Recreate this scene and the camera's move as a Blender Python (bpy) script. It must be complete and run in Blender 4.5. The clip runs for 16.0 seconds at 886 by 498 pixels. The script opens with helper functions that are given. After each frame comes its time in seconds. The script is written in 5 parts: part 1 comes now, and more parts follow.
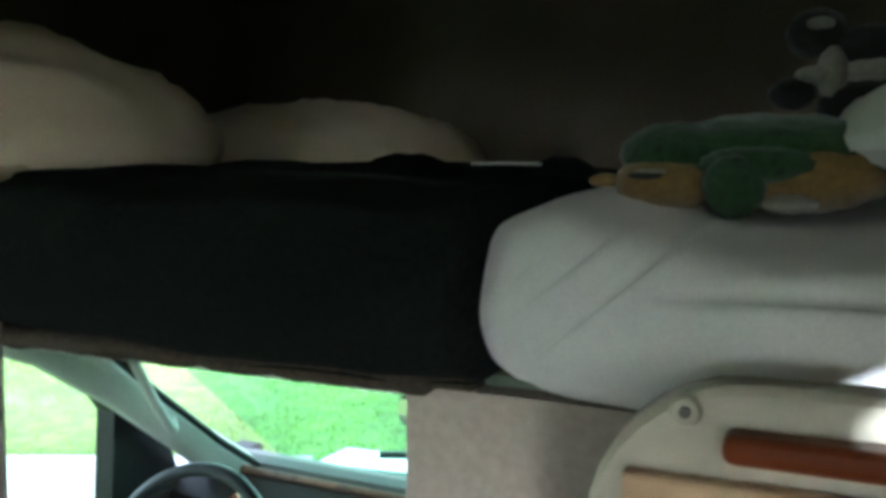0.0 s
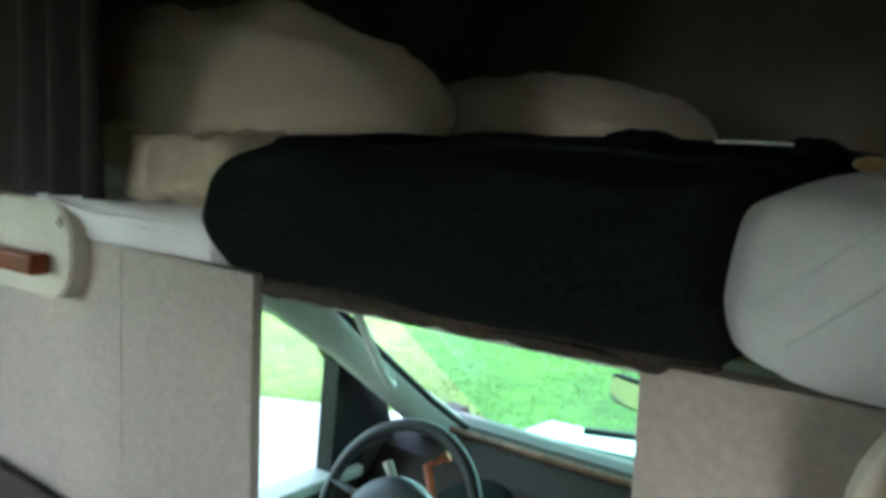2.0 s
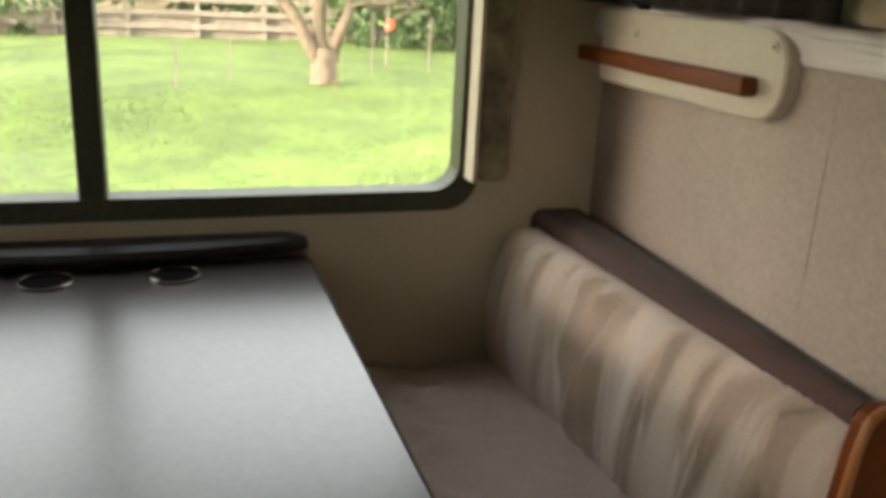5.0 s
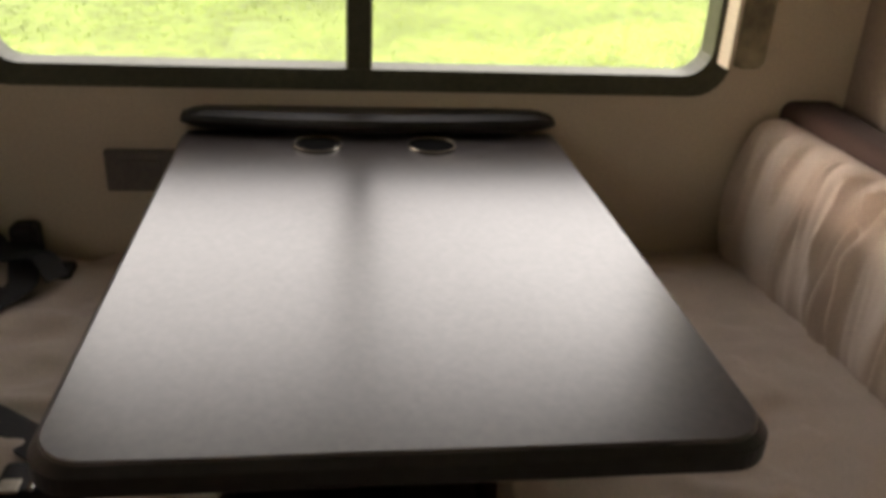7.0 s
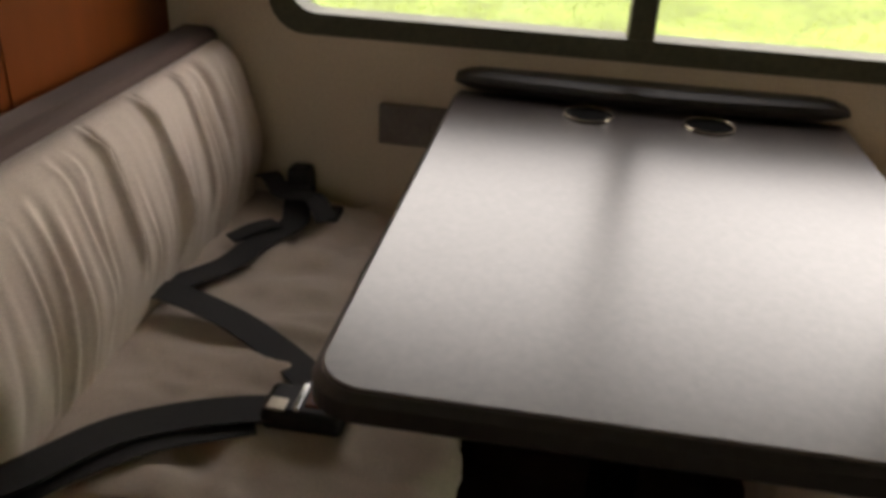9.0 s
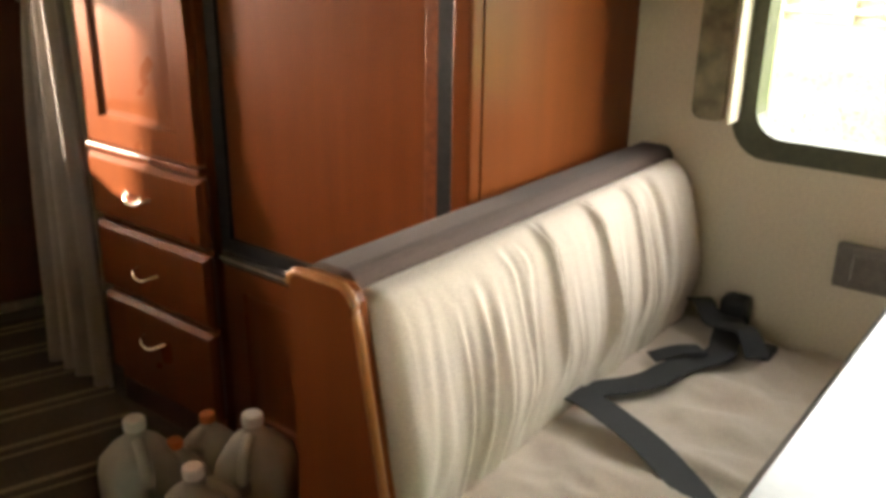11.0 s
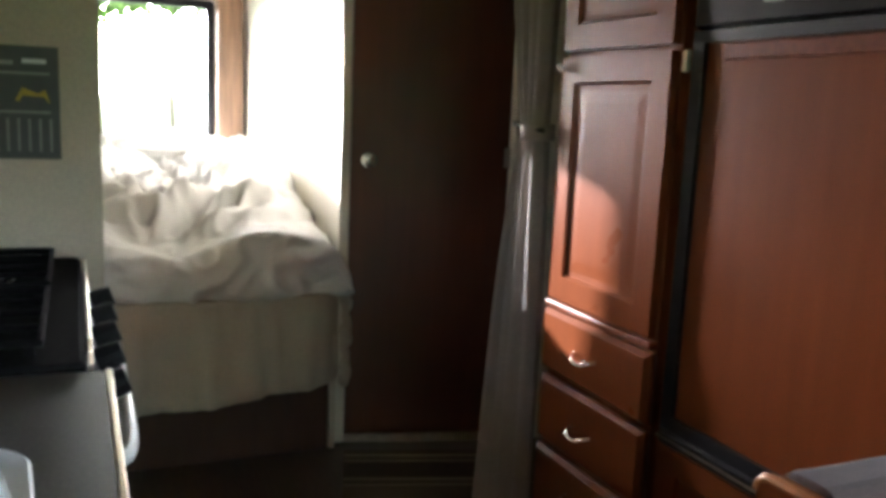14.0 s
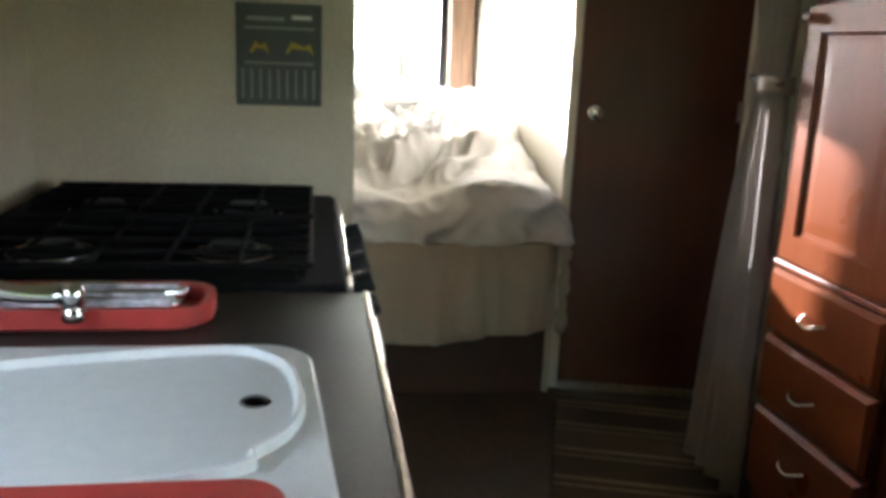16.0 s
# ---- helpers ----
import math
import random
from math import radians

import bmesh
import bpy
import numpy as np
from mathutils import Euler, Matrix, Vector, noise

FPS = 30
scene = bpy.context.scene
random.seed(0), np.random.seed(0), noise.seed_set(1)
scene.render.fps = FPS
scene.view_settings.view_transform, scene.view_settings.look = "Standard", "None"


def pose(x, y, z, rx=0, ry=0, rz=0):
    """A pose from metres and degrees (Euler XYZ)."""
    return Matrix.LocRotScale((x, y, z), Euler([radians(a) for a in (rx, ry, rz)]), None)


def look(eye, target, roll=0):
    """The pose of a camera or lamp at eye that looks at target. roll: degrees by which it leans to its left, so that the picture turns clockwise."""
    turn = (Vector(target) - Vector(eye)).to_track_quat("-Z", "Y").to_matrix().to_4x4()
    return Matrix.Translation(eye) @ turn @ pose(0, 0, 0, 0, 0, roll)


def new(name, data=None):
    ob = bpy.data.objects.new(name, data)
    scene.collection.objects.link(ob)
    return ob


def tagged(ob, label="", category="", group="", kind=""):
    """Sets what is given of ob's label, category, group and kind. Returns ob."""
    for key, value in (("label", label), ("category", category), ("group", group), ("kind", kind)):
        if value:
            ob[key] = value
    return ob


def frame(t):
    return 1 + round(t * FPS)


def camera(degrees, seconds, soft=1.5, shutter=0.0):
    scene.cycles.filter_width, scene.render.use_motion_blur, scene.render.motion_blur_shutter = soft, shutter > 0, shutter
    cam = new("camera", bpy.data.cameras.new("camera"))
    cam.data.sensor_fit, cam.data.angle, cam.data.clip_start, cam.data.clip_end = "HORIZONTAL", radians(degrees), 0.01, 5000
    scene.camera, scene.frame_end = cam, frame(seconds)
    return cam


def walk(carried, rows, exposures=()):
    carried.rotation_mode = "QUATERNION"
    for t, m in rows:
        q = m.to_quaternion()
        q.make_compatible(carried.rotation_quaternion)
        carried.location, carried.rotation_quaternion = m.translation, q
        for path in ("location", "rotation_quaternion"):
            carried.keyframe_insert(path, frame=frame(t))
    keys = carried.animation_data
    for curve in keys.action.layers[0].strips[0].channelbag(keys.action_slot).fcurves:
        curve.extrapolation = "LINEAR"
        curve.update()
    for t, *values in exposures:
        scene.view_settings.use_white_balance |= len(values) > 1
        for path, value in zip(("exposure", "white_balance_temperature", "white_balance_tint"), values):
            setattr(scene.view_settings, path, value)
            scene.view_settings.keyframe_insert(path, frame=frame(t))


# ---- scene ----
cam = camera(54.9, 16.0, soft=4.2)
PATH = [
    (0, (-0.014, 0.273, 1.355), (-0.806, 2.102, 1.189), 0.5),
    (0.5, (-0.011, 0.278, 1.348), (-0.928, 2.048, 1.19), 2.0),
    (1, (-0.016, 0.283, 1.35), (-1.033, 1.995, 1.168), 1.7),
    (1.5, (-0.02, 0.267, 1.351), (-1.123, 1.923, 1.148), 1.9),
    (2, (-0.032, 0.249, 1.354), (-1.233, 1.831, 1.116), 2.4),
    (2.5, (-0.052, 0.216, 1.348), (-1.379, 1.685, 1.063), 2.0),
    (3, (-0.084, 0.189, 1.343), (-1.55, 1.502, 0.984), 2.1),
    (3.5, (-0.092, 0.141, 1.335), (-1.691, 1.262, 0.904), 2.6),
    (4, (-0.101, 0.104, 1.328), (-1.799, 1.033, 0.826), 2.5),
    (4.5, (-0.095, 0.063, 1.323), (-1.861, 0.820, 0.757), 2.7),
    (5, (-0.104, 0.016, 1.304), (-1.921, 0.622, 0.689), 3.0),
    (5.2, (-0.104, -0.004, 1.300), (-1.929, 0.541, 0.659), 3.0),
    (7.5, (-0.102, -0.220, 1.278), (-1.889, -0.033, 0.370), 3.3),
    (8, (-0.108, -0.250, 1.267), (-1.887, -0.155, 0.336), 3.6),
    (10.3, (-0.124, -0.246, 1.227), (-1.741, -1.102, 0.419), 1.3),
    (10.5, (-0.126, -0.255, 1.225), (-1.705, -1.203, 0.445), 1.1),
    (11, (-0.132, -0.279, 1.215), (-1.611, -1.441, 0.536), 0.8),
    (11.5, (-0.112, -0.288, 1.225), (-1.479, -1.631, 0.652), 1.0),
    (12, (-0.075, -0.283, 1.242), (-1.329, -1.766, 0.762), 1.3),
    (12.5, (-0.048, -0.276, 1.221), (-1.187, -1.874, 0.835), 2.9),
    (13, (-0.055, -0.292, 1.224), (-1.082, -1.972, 0.875), 3.0),
    (13.5, (-0.069, -0.32, 1.225), (-0.977, -2.072, 0.897), 2.7),
    (14, (-0.081, -0.344, 1.228), (-0.867, -2.154, 0.897), 2.5),
    (14.5, (-0.076, -0.337, 1.228), (-0.737, -2.194, 0.885), 2.6),
    (15, (-0.069, -0.325, 1.23), (-0.606, -2.215, 0.855), 2.5),
    (15.5, (-0.055, -0.303, 1.231), (-0.474, -2.213, 0.813), 2.5),
    (16, (-0.038, -0.279, 1.228), (-0.342, -2.202, 0.77), 2.4),
]
EXPOSURES = [
    (0.0, 2.6, 5050, 3), (2.0, 2.5, 5050, 4), (3.0, 2.15, 5600, 10), (4.0, 1.9, 6400, 16), (5.0, 2.15, 7000, 20), (7.5, 2.3, 7700, 31), (8.0, 2.25, 7700, 31),
    (10.5, 3.25, 8000, 25), (11.5, 4.55, 6700, 15), (13.0, 3.85, 5900, 15), (14.5, 3.5, 5400, 16), (16.0, 3.7, 5600, 16),
]
walk(cam, [(t, look(e, g, r)) for t, e, g, r in PATH], EXPOSURES)

# ---- sky and sun ----
SUN = Vector((0.33, -1.0, 0.205)).normalized()
world = bpy.data.worlds.new("sky")
scene.world = world
world.use_nodes = True
wn = world.node_tree.nodes
sky = wn.new("ShaderNodeTexSky")
sky.sky_type = "NISHITA"
sky.sun_disc = False
sky.dust_density, sky.air_density, sky.ozone_density = 2.5, 1.0, 0.6
sky.sun_elevation = math.asin(SUN.z)
sky.sun_rotation = math.atan2(SUN.x, SUN.y)
wn["Background"].inputs["Strength"].default_value = 0.5
haze = wn.new("ShaderNodeHueSaturation")
haze.inputs["Saturation"].default_value = 0.35
world.node_tree.links.new(sky.outputs["Color"], haze.inputs["Color"])
world.node_tree.links.new(haze.outputs["Color"], wn["Background"].inputs["Color"])
sun_data = bpy.data.lights.new("sun", "SUN")
sun_data.energy, sun_data.angle, sun_data.color = 3.2, radians(0.6), (1.0, 0.93, 0.82)
sun = new("sun", sun_data)
sun.matrix_world = look((0, 0, 10), Vector((0, 0, 10)) - SUN)


# ---- materials ----
def material(name, color, rough=0.6, metal=0.0, grain=60.0, vary=0.12, bump=0.15, stretch=(1, 1, 1), stain=0.1, sheen=0.0, coat=0.0, stain_scale=3.0):
    m = bpy.data.materials.new(name)
    m.use_nodes = True
    nt = m.node_tree
    n, l = nt.nodes, nt.links
    b = n["Principled BSDF"]
    b.inputs["Roughness"].default_value = rough
    b.inputs["Metallic"].default_value = metal
    b.inputs["Sheen Weight"].default_value = sheen
    b.inputs["Coat Weight"].default_value = coat
    b.inputs["Coat Roughness"].default_value = min(0.35, rough)
    co = n.new("ShaderNodeTexCoord")
    mp = n.new("ShaderNodeMapping")
    mp.inputs["Scale"].default_value = stretch
    l.new(co.outputs["Object"], mp.inputs["Vector"])
    fine = n.new("ShaderNodeTexNoise")
    fine.inputs["Scale"].default_value, fine.inputs["Detail"].default_value = grain, 5
    big = n.new("ShaderNodeTexNoise")
    big.inputs["Scale"].default_value, big.inputs["Detail"].default_value = stain_scale, 4
    l.new(mp.outputs["Vector"], fine.inputs["Vector"])
    l.new(co.outputs["Object"], big.inputs["Vector"])
    ramp = n.new("ShaderNodeValToRGB")
    lo = [max(0, c * (1 - vary * 1.6)) for c in color]
    hi = [min(1, c * (1 + vary * 1.6)) for c in color]
    ramp.color_ramp.elements[0].position, ramp.color_ramp.elements[1].position = 0.3, 0.7
    ramp.color_ramp.elements[0].color, ramp.color_ramp.elements[1].color = (*lo, 1), (*hi, 1)
    l.new(fine.outputs["Fac"], ramp.inputs["Fac"])
    mix = n.new("ShaderNodeMix")
    mix.data_type, mix.blend_type = "RGBA", "MULTIPLY"
    r2 = n.new("ShaderNodeValToRGB")
    r2.color_ramp.elements[0].position, r2.color_ramp.elements[1].position = 0.35, 0.65
    d = 1 - stain * 2
    r2.color_ramp.elements[0].color, r2.color_ramp.elements[1].color = (d, d, d, 1), (1, 1, 1, 1)
    l.new(big.outputs["Fac"], r2.inputs["Fac"])
    mix.inputs["Factor"].default_value = 1
    l.new(ramp.outputs["Color"], mix.inputs["A"])
    l.new(r2.outputs["Color"], mix.inputs["B"])
    l.new(mix.outputs["Result"], b.inputs["Base Color"])
    rr = n.new("ShaderNodeMapRange")
    rr.inputs["To Min"].default_value, rr.inputs["To Max"].default_value = max(0.02, rough - 0.08), min(1, rough + 0.08)
    l.new(big.outputs["Fac"], rr.inputs["Value"])
    l.new(rr.outputs["Result"], b.inputs["Roughness"])
    if bump:
        bp = n.new("ShaderNodeBump")
        bp.inputs["Strength"].default_value, bp.inputs["Distance"].default_value = bump, 0.002
        l.new(fine.outputs["Fac"], bp.inputs["Height"])
        l.new(bp.outputs["Normal"], b.inputs["Normal"])
    return m


def glass(name, tint):
    m = bpy.data.materials.new(name)
    m.use_nodes = True
    n, l = m.node_tree.nodes, m.node_tree.links
    n.remove(n["Principled BSDF"])
    clear, gloss, mix = (n.new("ShaderNode" + k) for k in ("BsdfTransparent", "BsdfGlossy", "MixShader"))
    clear.inputs["Color"].default_value = (*tint, 1)
    gloss.inputs["Roughness"].default_value = 0.02
    mix.inputs["Fac"].default_value = 0.05
    l.new(clear.outputs["BSDF"], mix.inputs[1])
    l.new(gloss.outputs["BSDF"], mix.inputs[2])
    l.new(mix.outputs["Shader"], n["Material Output"].inputs["Surface"])
    return m


CHERRY = material("cherry_wood", (0.170, 0.043, 0.010), 0.30, grain=4, vary=0.05, bump=0.03, stretch=(7, 7, 0.6), stain=0.09, stain_scale=2.2)
CHERRY_H = material("cherry_wood_rail", (0.17, 0.044, 0.013), 0.38, grain=7, vary=0.15, bump=0.05, stretch=(0.8, 9, 9), stain=0.1)
OAK = material("honey_wood_edge", (0.38, 0.145, 0.042), 0.35, grain=9, vary=0.18, bump=0.05, stretch=(5, 5, 1), stain=0.1, coat=0.2)
DOORWOOD = material("dark_door_veneer", (0.135, 0.043, 0.019), 0.36, grain=5, vary=0.07, bump=0.04, stretch=(8, 8, 0.5), stain=0.14)
for wood in (CHERRY, CHERRY_H):
    wood.node_tree.nodes["Principled BSDF"].inputs["Specular IOR Level"].default_value = 0.16
DARKBOARD = material("dark_brown_board", (0.085, 0.032, 0.018), 0.5, grain=6, vary=0.08, bump=0.05, stretch=(6, 6, 0.7))
TRIMWOOD = material("window_trim_wood", (0.24, 0.14, 0.08), 0.45, grain=8, vary=0.2, bump=0.06, stretch=(7, 7, 0.5))
WALL = material("beige_vinyl_wall", (0.60, 0.52, 0.40), 0.62, grain=180, vary=0.06, bump=0.12, stain=0.06)
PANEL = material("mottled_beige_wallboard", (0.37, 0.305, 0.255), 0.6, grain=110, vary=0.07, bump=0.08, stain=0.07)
WHITEWALL = material("cream_wall", (0.78, 0.74, 0.62), 0.6, grain=150, vary=0.04, bump=0.08, stain=0.05)
CEIL = material("cream_ceiling_fabric", (0.52, 0.47, 0.40), 0.85, grain=160, vary=0.07, bump=0.15, stain=0.08)
BUNKWALL = material("brown_bunk_lining", (0.30, 0.25, 0.18), 0.9, grain=120, vary=0.1, bump=0.2, stain=0.1)
FLOOR = material("dark_vinyl_floor", (0.075, 0.05, 0.035), 0.45, grain=14, vary=0.2, bump=0.05, stretch=(8, 0.8, 1), stain=0.15)
FABRIC = material("taupe_slipcover", (0.60, 0.50, 0.42), 0.9, grain=350, vary=0.08, bump=0.25, stain=0.06, sheen=0.2)
MAUVE = material("mauve_upholstery", (0.080, 0.044, 0.034), 0.9, grain=260, vary=0.12, bump=0.3, stain=0.1, sheen=0.08)
SHEET = material("white_bed_sheet", (0.80, 0.77, 0.76), 0.9, grain=400, vary=0.03, bump=0.1, stain=0.04, sheen=0.1)
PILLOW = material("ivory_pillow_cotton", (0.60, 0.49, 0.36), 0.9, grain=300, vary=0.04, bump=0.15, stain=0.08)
DUVET = material("ivory_duvet_cotton", (0.86, 0.84, 0.81), 0.9, grain=300, vary=0.03, bump=0.12, stain=0.04)
SPREAD = material("sage_beige_bedspread", (0.56, 0.48, 0.37), 0.9, grain=240, vary=0.08, bump=0.25, stain=0.08)
HEMCLOTH = material("brown_frayed_hem", (0.045, 0.032, 0.018), 0.95, grain=160, vary=0.3, bump=0.4)
BLANKET = material("black_fleece_blanket", (0.011, 0.0135, 0.012), 0.95, grain=160, vary=0.3, bump=0.4, stain=0.1)
DRAPE = material("taupe_privacy_curtain", (0.36, 0.31, 0.275), 0.85, grain=200, vary=0.08, bump=0.15, sheen=0.2)
BROWNDRAPE = material("dark_brown_curtain", (0.018, 0.011, 0.008), 0.9, grain=200, vary=0.2, bump=0.25)
TABLETOP = material("dark_laminate_tabletop", (0.052, 0.043, 0.038), 0.34, grain=90, vary=0.2, bump=0.006, stain=0.06, coat=0.75)
TABLETOP.node_tree.nodes["Principled BSDF"].inputs["Specular IOR Level"].default_value = 0.9
RIM = material("black_table_edging", (0.02, 0.018, 0.016), 0.35, grain=60, vary=0.2, bump=0.03)
COUNTER = material("charcoal_counter_laminate", (0.032, 0.027, 0.023), 0.48, grain=220, vary=0.35, bump=0.02, stain=0.1)
METALEDGE = material("brushed_metal_edging", (0.62, 0.56, 0.46), 0.3, 1.0, grain=50, vary=0.1, bump=0.03)
CHROME = material("polished_chrome", (0.85, 0.85, 0.86), 0.1, 1.0, grain=30, vary=0.03, bump=0)
WHITEPLASTIC = material("white_sink_plastic", (0.80, 0.80, 0.80), 0.3, grain=60, vary=0.02, bump=0.02, stain=0.03)
CREAM = material("cream_plastic", (0.52, 0.47, 0.37), 0.45, grain=70, vary=0.03, bump=0.04, stain=0.05)
WINFRAME = material("dark_olive_window_frame", (0.075, 0.08, 0.05), 0.45, grain=80, vary=0.12, bump=0.05)
OUTLETGREY = material("brown_grey_outlet", (0.15, 0.13, 0.115), 0.5, grain=90, vary=0.1, bump=0.05)
DASHPAD = material("taupe_dash_pad", (0.11, 0.095, 0.08), 0.75, grain=140, vary=0.12, bump=0.12)
BLACK = material("black_plastic", (0.014, 0.014, 0.015), 0.42, grain=120, vary=0.2, bump=0.06)
GLOSSBLACK = material("black_enamel", (0.007, 0.007, 0.007), 0.32, grain=40, vary=0.2, bump=0.01)
IRON = material("black_cast_iron", (0.007, 0.0065, 0.0065), 0.62, grain=150, vary=0.3, bump=0.2)
GREYPLASTIC = material("grey_cab_plastic", (0.58, 0.60, 0.56), 0.6, grain=150, vary=0.06, bump=0.1)
DASH = material("dark_brown_dashboard", (0.035, 0.024, 0.018), 0.75, grain=140, vary=0.15, bump=0.12)
LEATHER = material("dark_grey_wheel_rim", (0.03, 0.032, 0.034), 0.45, grain=160, vary=0.15, bump=0.12)
HUBGREY = material("slate_wheel_hub", (0.06, 0.065, 0.07), 0.45, grain=140, vary=0.1, bump=0.08)
REDPLASTIC = material("red_plastic", (0.50, 0.06, 0.05), 0.35, grain=50, vary=0.06, bump=0.02)
ORANGE = material("orange_plastic", (0.62, 0.17, 0.06), 0.4, grain=50, vary=0.05, bump=0.02)
JUG = material("milky_jug_plastic", (0.48, 0.46, 0.43), 0.35, grain=30, vary=0.05, bump=0.03)
GREYCLOTH = material("dark_grey_webbing", (0.020, 0.020, 0.021), 0.75, grain=300, vary=0.2, bump=0.25)
PLUSHGREEN = material("green_plush", (0.016, 0.052, 0.010), 0.95, grain=160, vary=0.3, bump=0.6, sheen=0.3)
PLUSHYELLOW = material("yellow_plush", (0.19, 0.115, 0.026), 0.95, grain=160, vary=0.15, bump=0.6, sheen=0.3)
PLUSHBLACK = material("black_plush", (0.006, 0.0055, 0.005), 0.95, grain=160, vary=0.3, bump=0.6, sheen=0.2)
PLUSHWHITE = material("white_plush", (0.26, 0.24, 0.20), 0.95, grain=160, vary=0.1, bump=0.6, sheen=0.2)
MATCLOTH = material("brown_striped_mat", (0.085, 0.065, 0.045), 0.95, grain=180, vary=0.25, bump=0.5)
MATSTRIPE = material("tan_mat_stripe", (0.26, 0.20, 0.13), 0.95, grain=180, vary=0.2, bump=0.5)
VALANCE = material("green_patterned_valance", (0.27, 0.24, 0.16), 0.85, grain=20, vary=0.4, bump=0.2, stain=0.2)
SIGN = material("dark_grey_sign", (0.075, 0.085, 0.08), 0.5, grain=60, vary=0.06, bump=0.02)
SIGNBAR = material("pale_print", (0.35, 0.36, 0.33), 0.6, grain=60, vary=0.05, bump=0)
SIGNYELLOW = material("yellow_print", (0.55, 0.40, 0.05), 0.6, grain=60, vary=0.05, bump=0)
HOOD = material("white_vehicle_paint", (0.82, 0.83, 0.83), 0.15, grain=20, vary=0.02, bump=0, coat=0.5)
CONCRETE = material("pale_concrete", (0.42, 0.41, 0.38), 0.85, grain=20, vary=0.12, bump=0.3, stain=0.1, stain_scale=0.8)
GRASS = material("lawn_grass", (0.135, 0.205, 0.035), 0.85, grain=5, vary=0.22, bump=0.0, stain=0.2, stain_scale=0.9)
BLADE = material("grass_blades", (0.14, 0.215, 0.036), 0.8, grain=2, vary=0.25, bump=0.0, stain=0.2, stain_scale=1.1)
BARK = material("pale_brown_bark", (0.15, 0.110, 0.075), 0.9, grain=14, vary=0.25, bump=0.8, stretch=(1, 1, 0.3))
LEAF = material("dark_hedge_leaves", (0.05, 0.09, 0.025), 0.7, grain=3, vary=0.4, bump=0)
FENCEWOOD = material("grey_fence_timber", (0.20, 0.165, 0.13), 0.85, grain=9, vary=0.2, bump=0.3)
HOUSEWALL = material("tan_house_wall", (0.48, 0.38, 0.25), 0.85, grain=6, vary=0.1, bump=0.2)
ROOF = material("brown_house_roof", (0.16, 0.12, 0.10), 0.85, grain=5, vary=0.15, bump=0.3)
for dull in (BLACK, GLOSSBLACK, WINFRAME):
    dull.node_tree.nodes["Principled BSDF"].inputs["Specular IOR Level"].default_value = 0.22
CUPWELL = material("matt_black_rubber", (0.008, 0.008, 0.008), 0.95, grain=90, vary=0.2, bump=0.1)
for flat in (CUPWELL, BLANKET, IRON):
    flat.node_tree.nodes["Principled BSDF"].inputs["Specular IOR Level"].default_value = 0.08
CLEAR = glass("clear_window_glass", (0.93, 0.96, 0.92))
WINDSCREEN = glass("green_windscreen_glass", (0.78, 0.97, 0.84))


# ---- builders ----
def part(name, bm, mat, parent=None, label="", smooth=False):
    bmesh.ops.recalc_face_normals(bm, faces=bm.faces[:])
    me = bpy.data.meshes.new(name)
    bm.to_mesh(me)
    bm.free()
    for m in (mat if isinstance(mat, (list, tuple)) else [mat]):
        me.materials.append(m)
    if smooth:
        me.shade_smooth()
    ob = new(name, me)
    if parent:
        ob.parent = parent
        ob.matrix_parent_inverse = Matrix.Translation(-parent.location)
    if label:
        ob["label"] = label
    return ob


def thing(name, at, label, category, group="", kind=""):
    ob = new(name)
    ob.location = at
    ob.empty_display_size = 0.05
    return tagged(ob, label, category, group, kind)


def box(x0, x1, y0, y1, z0, z1, bevel=0.0, segs=2, bm=None):
    out = bm or bmesh.new()
    vs = bmesh.ops.create_cube(out, size=1)["verts"]
    for v in vs:
        v.co = Vector(((x0 + x1) / 2 + v.co.x * (x1 - x0), (y0 + y1) / 2 + v.co.y * (y1 - y0), (z0 + z1) / 2 + v.co.z * (z1 - z0)))
    if bevel:
        es = list({e for v in vs for e in v.link_edges})
        bmesh.ops.bevel(out, geom=es, offset=bevel, segments=segs, affect="EDGES", profile=0.5)
    return out


def loft(rings, cap=True, closed=True, bm=None):
    out = bm or bmesh.new()
    rows = [[out.verts.new(p) for p in r] for r in rings]
    k = len(rows[0])
    for a, b in zip(rows, rows[1:]):
        for i in range(k if closed else k - 1):
            j = (i + 1) % k
            out.faces.new((a[i], a[j], b[j], b[i]))
    if cap and closed:
        out.faces.new(rows[0][::-1])
        out.faces.new(rows[-1])
    return out


def rounded(w0, w1, h0, h1, r, n=6):
    """A rounded rectangle as (u, v) pairs."""
    rs = r if isinstance(r, (list, tuple)) else [r] * 4
    pts = []
    for (cx, cy, a0), q in zip(((w1, h1, 0), (w0, h1, 90), (w0, h0, 180), (w1, h0, 270)), rs):
        sx, sy = (-1 if cx == w1 else 1), (-1 if cy == h1 else 1)
        for i in range(n + 1):
            a = radians(a0 + 90 * i / n)
            pts.append((cx + sx * q + q * math.cos(a), cy + sy * q + q * math.sin(a)))
    return pts


